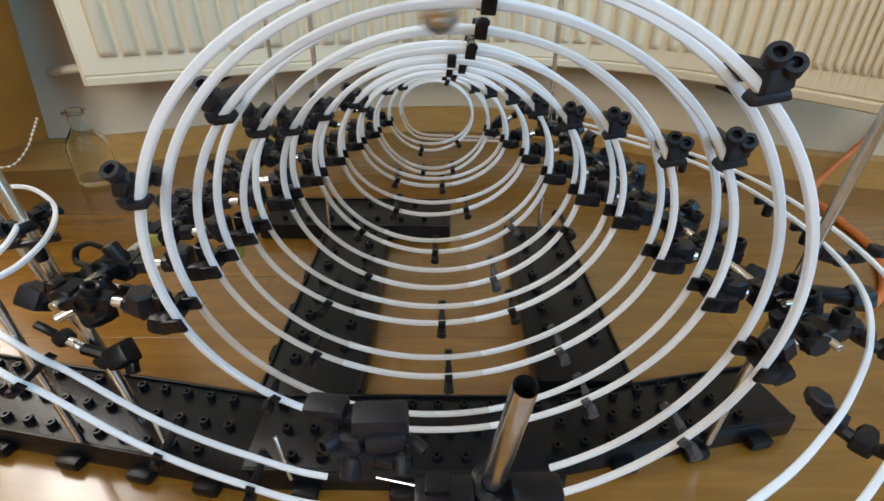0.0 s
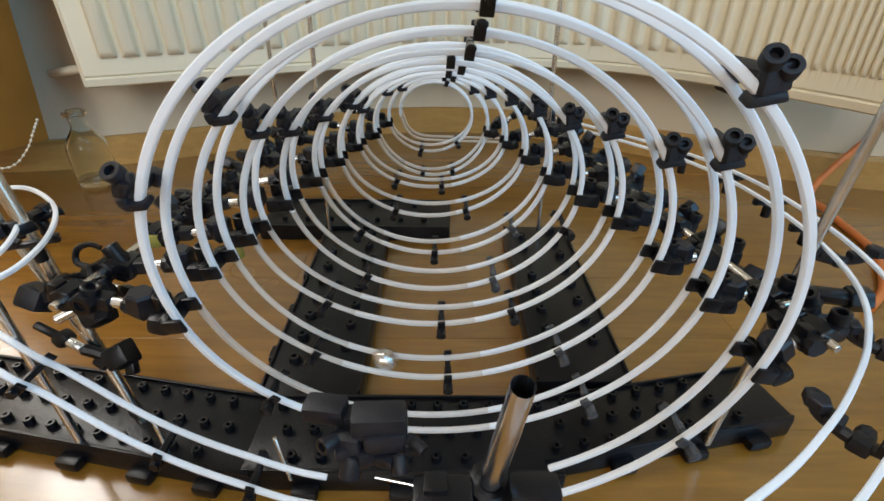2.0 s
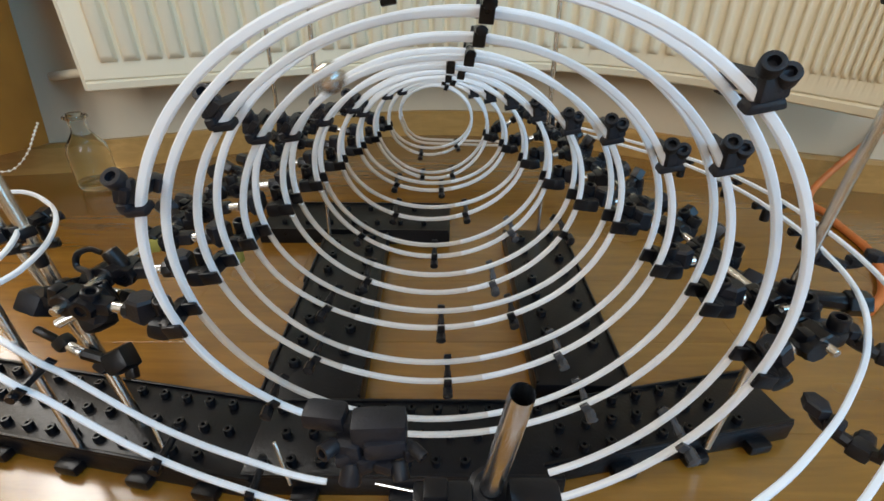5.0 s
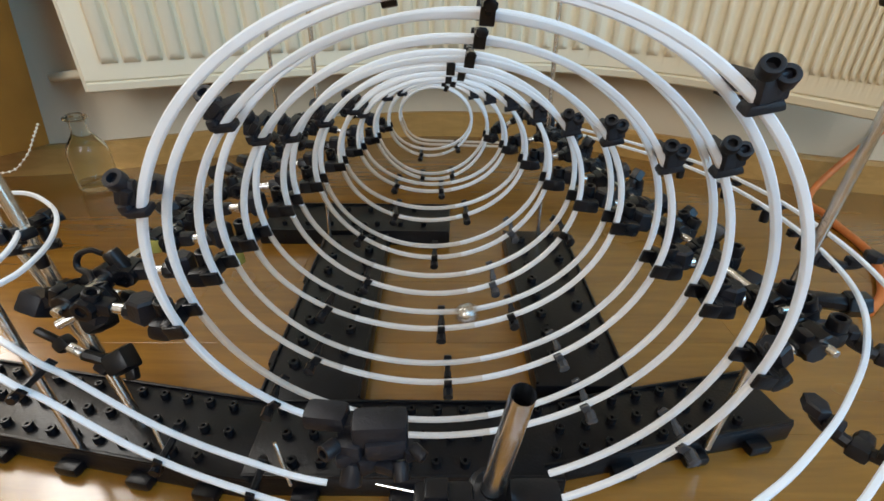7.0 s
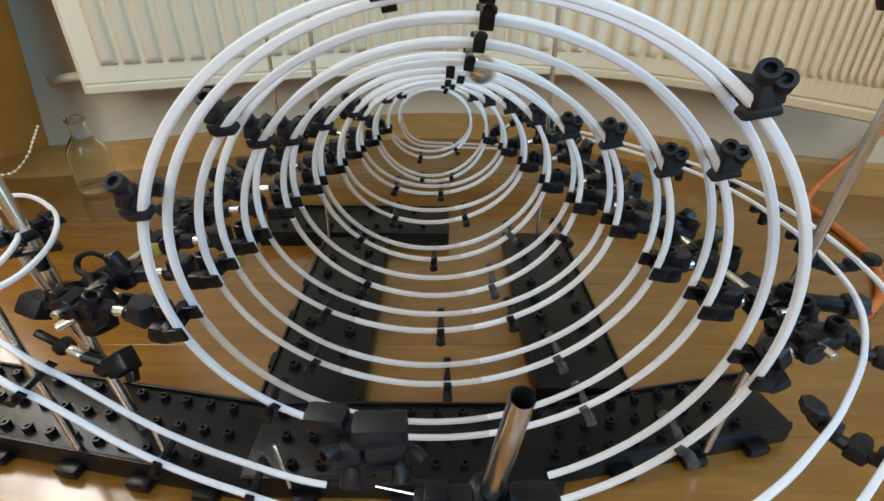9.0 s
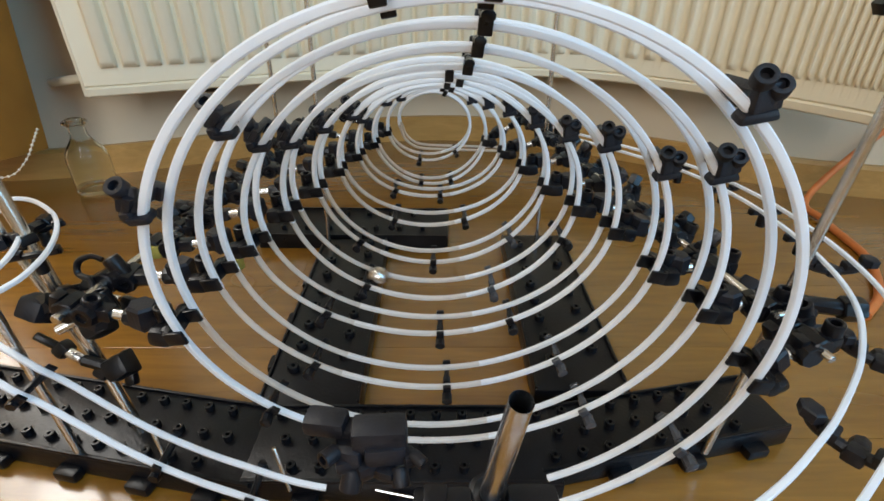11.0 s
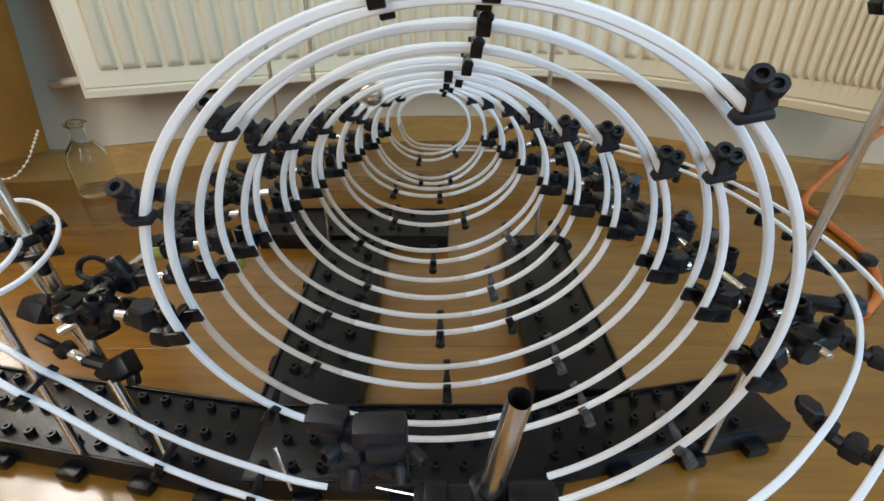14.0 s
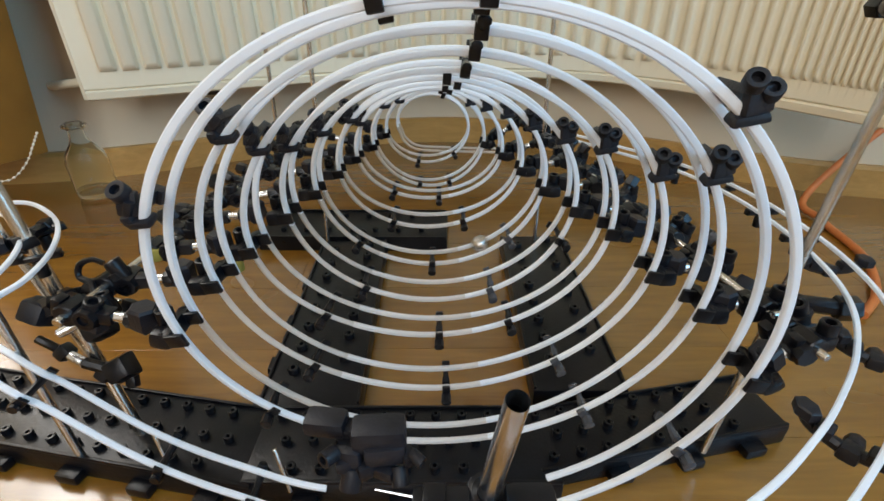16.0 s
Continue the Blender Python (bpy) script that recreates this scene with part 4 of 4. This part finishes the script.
fc_block("body", (-0.0225, 0.0930, 0.1535), 0.0070, 0.007, 0.0060, 0.5, 0.3)
fc_block("body", (-0.0290, 0.0925, 0.1560), 0.0050, 0.006, 0.0050, 0.2, 0.3)
fc_block("body", (-0.0095, 0.0930, 0.1575), 0.0040, 0.005, 0.0050, 0.4, 0.3)
fc_block("body", (-0.0165, 0.0915, 0.1530), 0.0060, 0.005, 0.0040, -0.3, 0.3)
for x, y, z, dx, dy, dz, r in ((-0.0262, 0.0925, 0.1535, -0.001, -0.004, -0.0055, 0.0034), (-0.0085, 0.0925, 0.1598, 0.0036, -0.003, -0.0010, 0.0019), (-0.0310, 0.0930, 0.1600, -0.0030, -0.004, 0.001, 0.0026), (-0.0125, 0.0920, 0.1545, 0.0010, -0.004, -0.0040, 0.0026)):
    bm = bmesh.new()
    hollow(bm, (x, y, z), (x + dx, y + dy, z + dz), r, r * 0.55, 14, 0.5)
    part("socket", bm, CLAMPG, fc)
bm = bmesh.new()
sweep(bm, [(-0.020, 0.0905, 0.1455), (-0.004, 0.088, 0.1440), (0.004, 0.086, 0.1435)], 0.0004, 8)
part("pin", bm, TUBEM, fc, "thin bright steel pin")
tb = thing("tube_block", (0.0148, 0.0785, 0.155), "black plastic block gripping the open steel tube", "clamp")
bm = bmesh.new()
block(bm, (0.0005, 0.0795, 0.1485), 0.0165, 0.010, 0.0160, bevel=0.15)
part("body", bm, BLACK, tb)
bm = bmesh.new()
block(bm, (-0.0015, 0.0810, 0.1570), 0.0065, 0.006, 0.0020, bevel=0.25)
part("boss", bm, BLACK, tb)
bm = bmesh.new()
hollow(bm, (0.0126, 0.0884, 0.1330), (0.0140, 0.0830, 0.1550), 0.0066, 0.0032, 18, 0.1)
part("collar", bm, BLACK, tb)
bm = bmesh.new()
block(bm, (0.0252, 0.0790, 0.1530), 0.0145, 0.009, 0.0140, bevel=0.30)
part("lug", bm, BLACK, tb)

# ---------------------------------------------------------------- the rolling ball
ball = thing("steel_ball", (0, 0, 0), "small polished steel ball rolling along the spiral rails", "ball")
BALL_R = 0.0072
bm = bmesh.new()
bmesh.ops.create_uvsphere(bm, u_segments=32, v_segments=20, radius=BALL_R)
link("sphere", bm, BALLM, ball)

# ---------------------------------------------------------------- floor planks
plank_w = 0.096
rnd = random.Random(5)
y = -0.35
while y < 1.0:
    x = -1.45 + rnd.uniform(-0.5, 0.0)
    while x < 1.0:
        ln = rnd.choice((0.5, 0.6, 0.72))
        lo, hi = max(x, -1.5), min(x + ln, 1.0)
        x += ln
        if hi - lo < 0.02:
            continue
        bm = bmesh.new()
        block(bm, ((lo + hi) / 2, y + plank_w / 2, -0.002), hi - lo - 0.0002, plank_w - 0.0002, 0.004, bevel=0.05)
        link("plank", bm, FLOORM, floor, "", False)
    y += plank_w
bm = bmesh.new()
block(bm, (-0.225, -1.23, -0.002), 2.45, 1.756, 0.004, bevel=0)
link("plank", bm, FLOORM, floor, "", False)


# ---------------------------------------------------------------- motion
TIMES = ((-0.5, 0.912), (0.0, 1.008), (0.5, 1.096), (1.0, 1.209), (1.5, 1.322), (2.0, 1.441), (2.5, 1.551), (3.0, 1.667), (3.5, 1.775), (4.0, 1.882), (4.8, 2.045), (5.6, 2.210), (6.5, 2.402), (7.0, 2.524), (7.5, 2.643), (8.0, 2.767), (8.5, 2.873),
         (9.0, 2.968), (9.8, 3.140), (10.6, 3.322), (11.5, 3.534), (12.0, 3.667), (12.5, 3.787), (13.0, 3.899), (13.5, 3.990), (14.0, 4.082), (14.5, 4.182), (15.0, 4.313), (15.5, 4.443), (16.0, 4.572), (16.5, 4.690))


def turn_at(t):
    """Turns run at time t, gliding between the known moments."""
    for i in range(1, len(TIMES) - 2):
        (a, p), (b, q) = TIMES[i], TIMES[i + 1]
        if t <= b:
            h, w = b - a, (t - a) / (b - a)
            m0 = (q - TIMES[i - 1][1]) / (b - TIMES[i - 1][0])
            m1 = (TIMES[i + 2][1] - p) / (TIMES[i + 2][0] - a)
            return (2 * w ** 3 - 3 * w ** 2 + 1) * p + (w ** 3 - 2 * w ** 2 + w) * h * m0 + (3 * w ** 2 - 2 * w ** 3) * q + (w ** 3 - w ** 2) * h * m1
    return TIMES[-2][1]


def motions():
    rows = []
    roll = Matrix.Identity(3)
    last = None
    for i in range(161):
        t = i / 10
        u = turn_at(t)
        p, out = spiral(u, 0)
        c = p - out * math.sqrt((BALL_R + TUBE) ** 2 - (GAUGE / 2) ** 2 if BALL_R + TUBE > GAUGE / 2 else 0.0)
        if last is not None:
            d = c - last
            axis = d.cross(out)
            roll = Matrix.Rotation(-d.length / BALL_R * 0.5, 3, axis.normalized()) @ roll
        last = c
        rows.append((t, Matrix.Translation(c) @ roll.to_4x4()))
    walk(ball, rows)


motions()
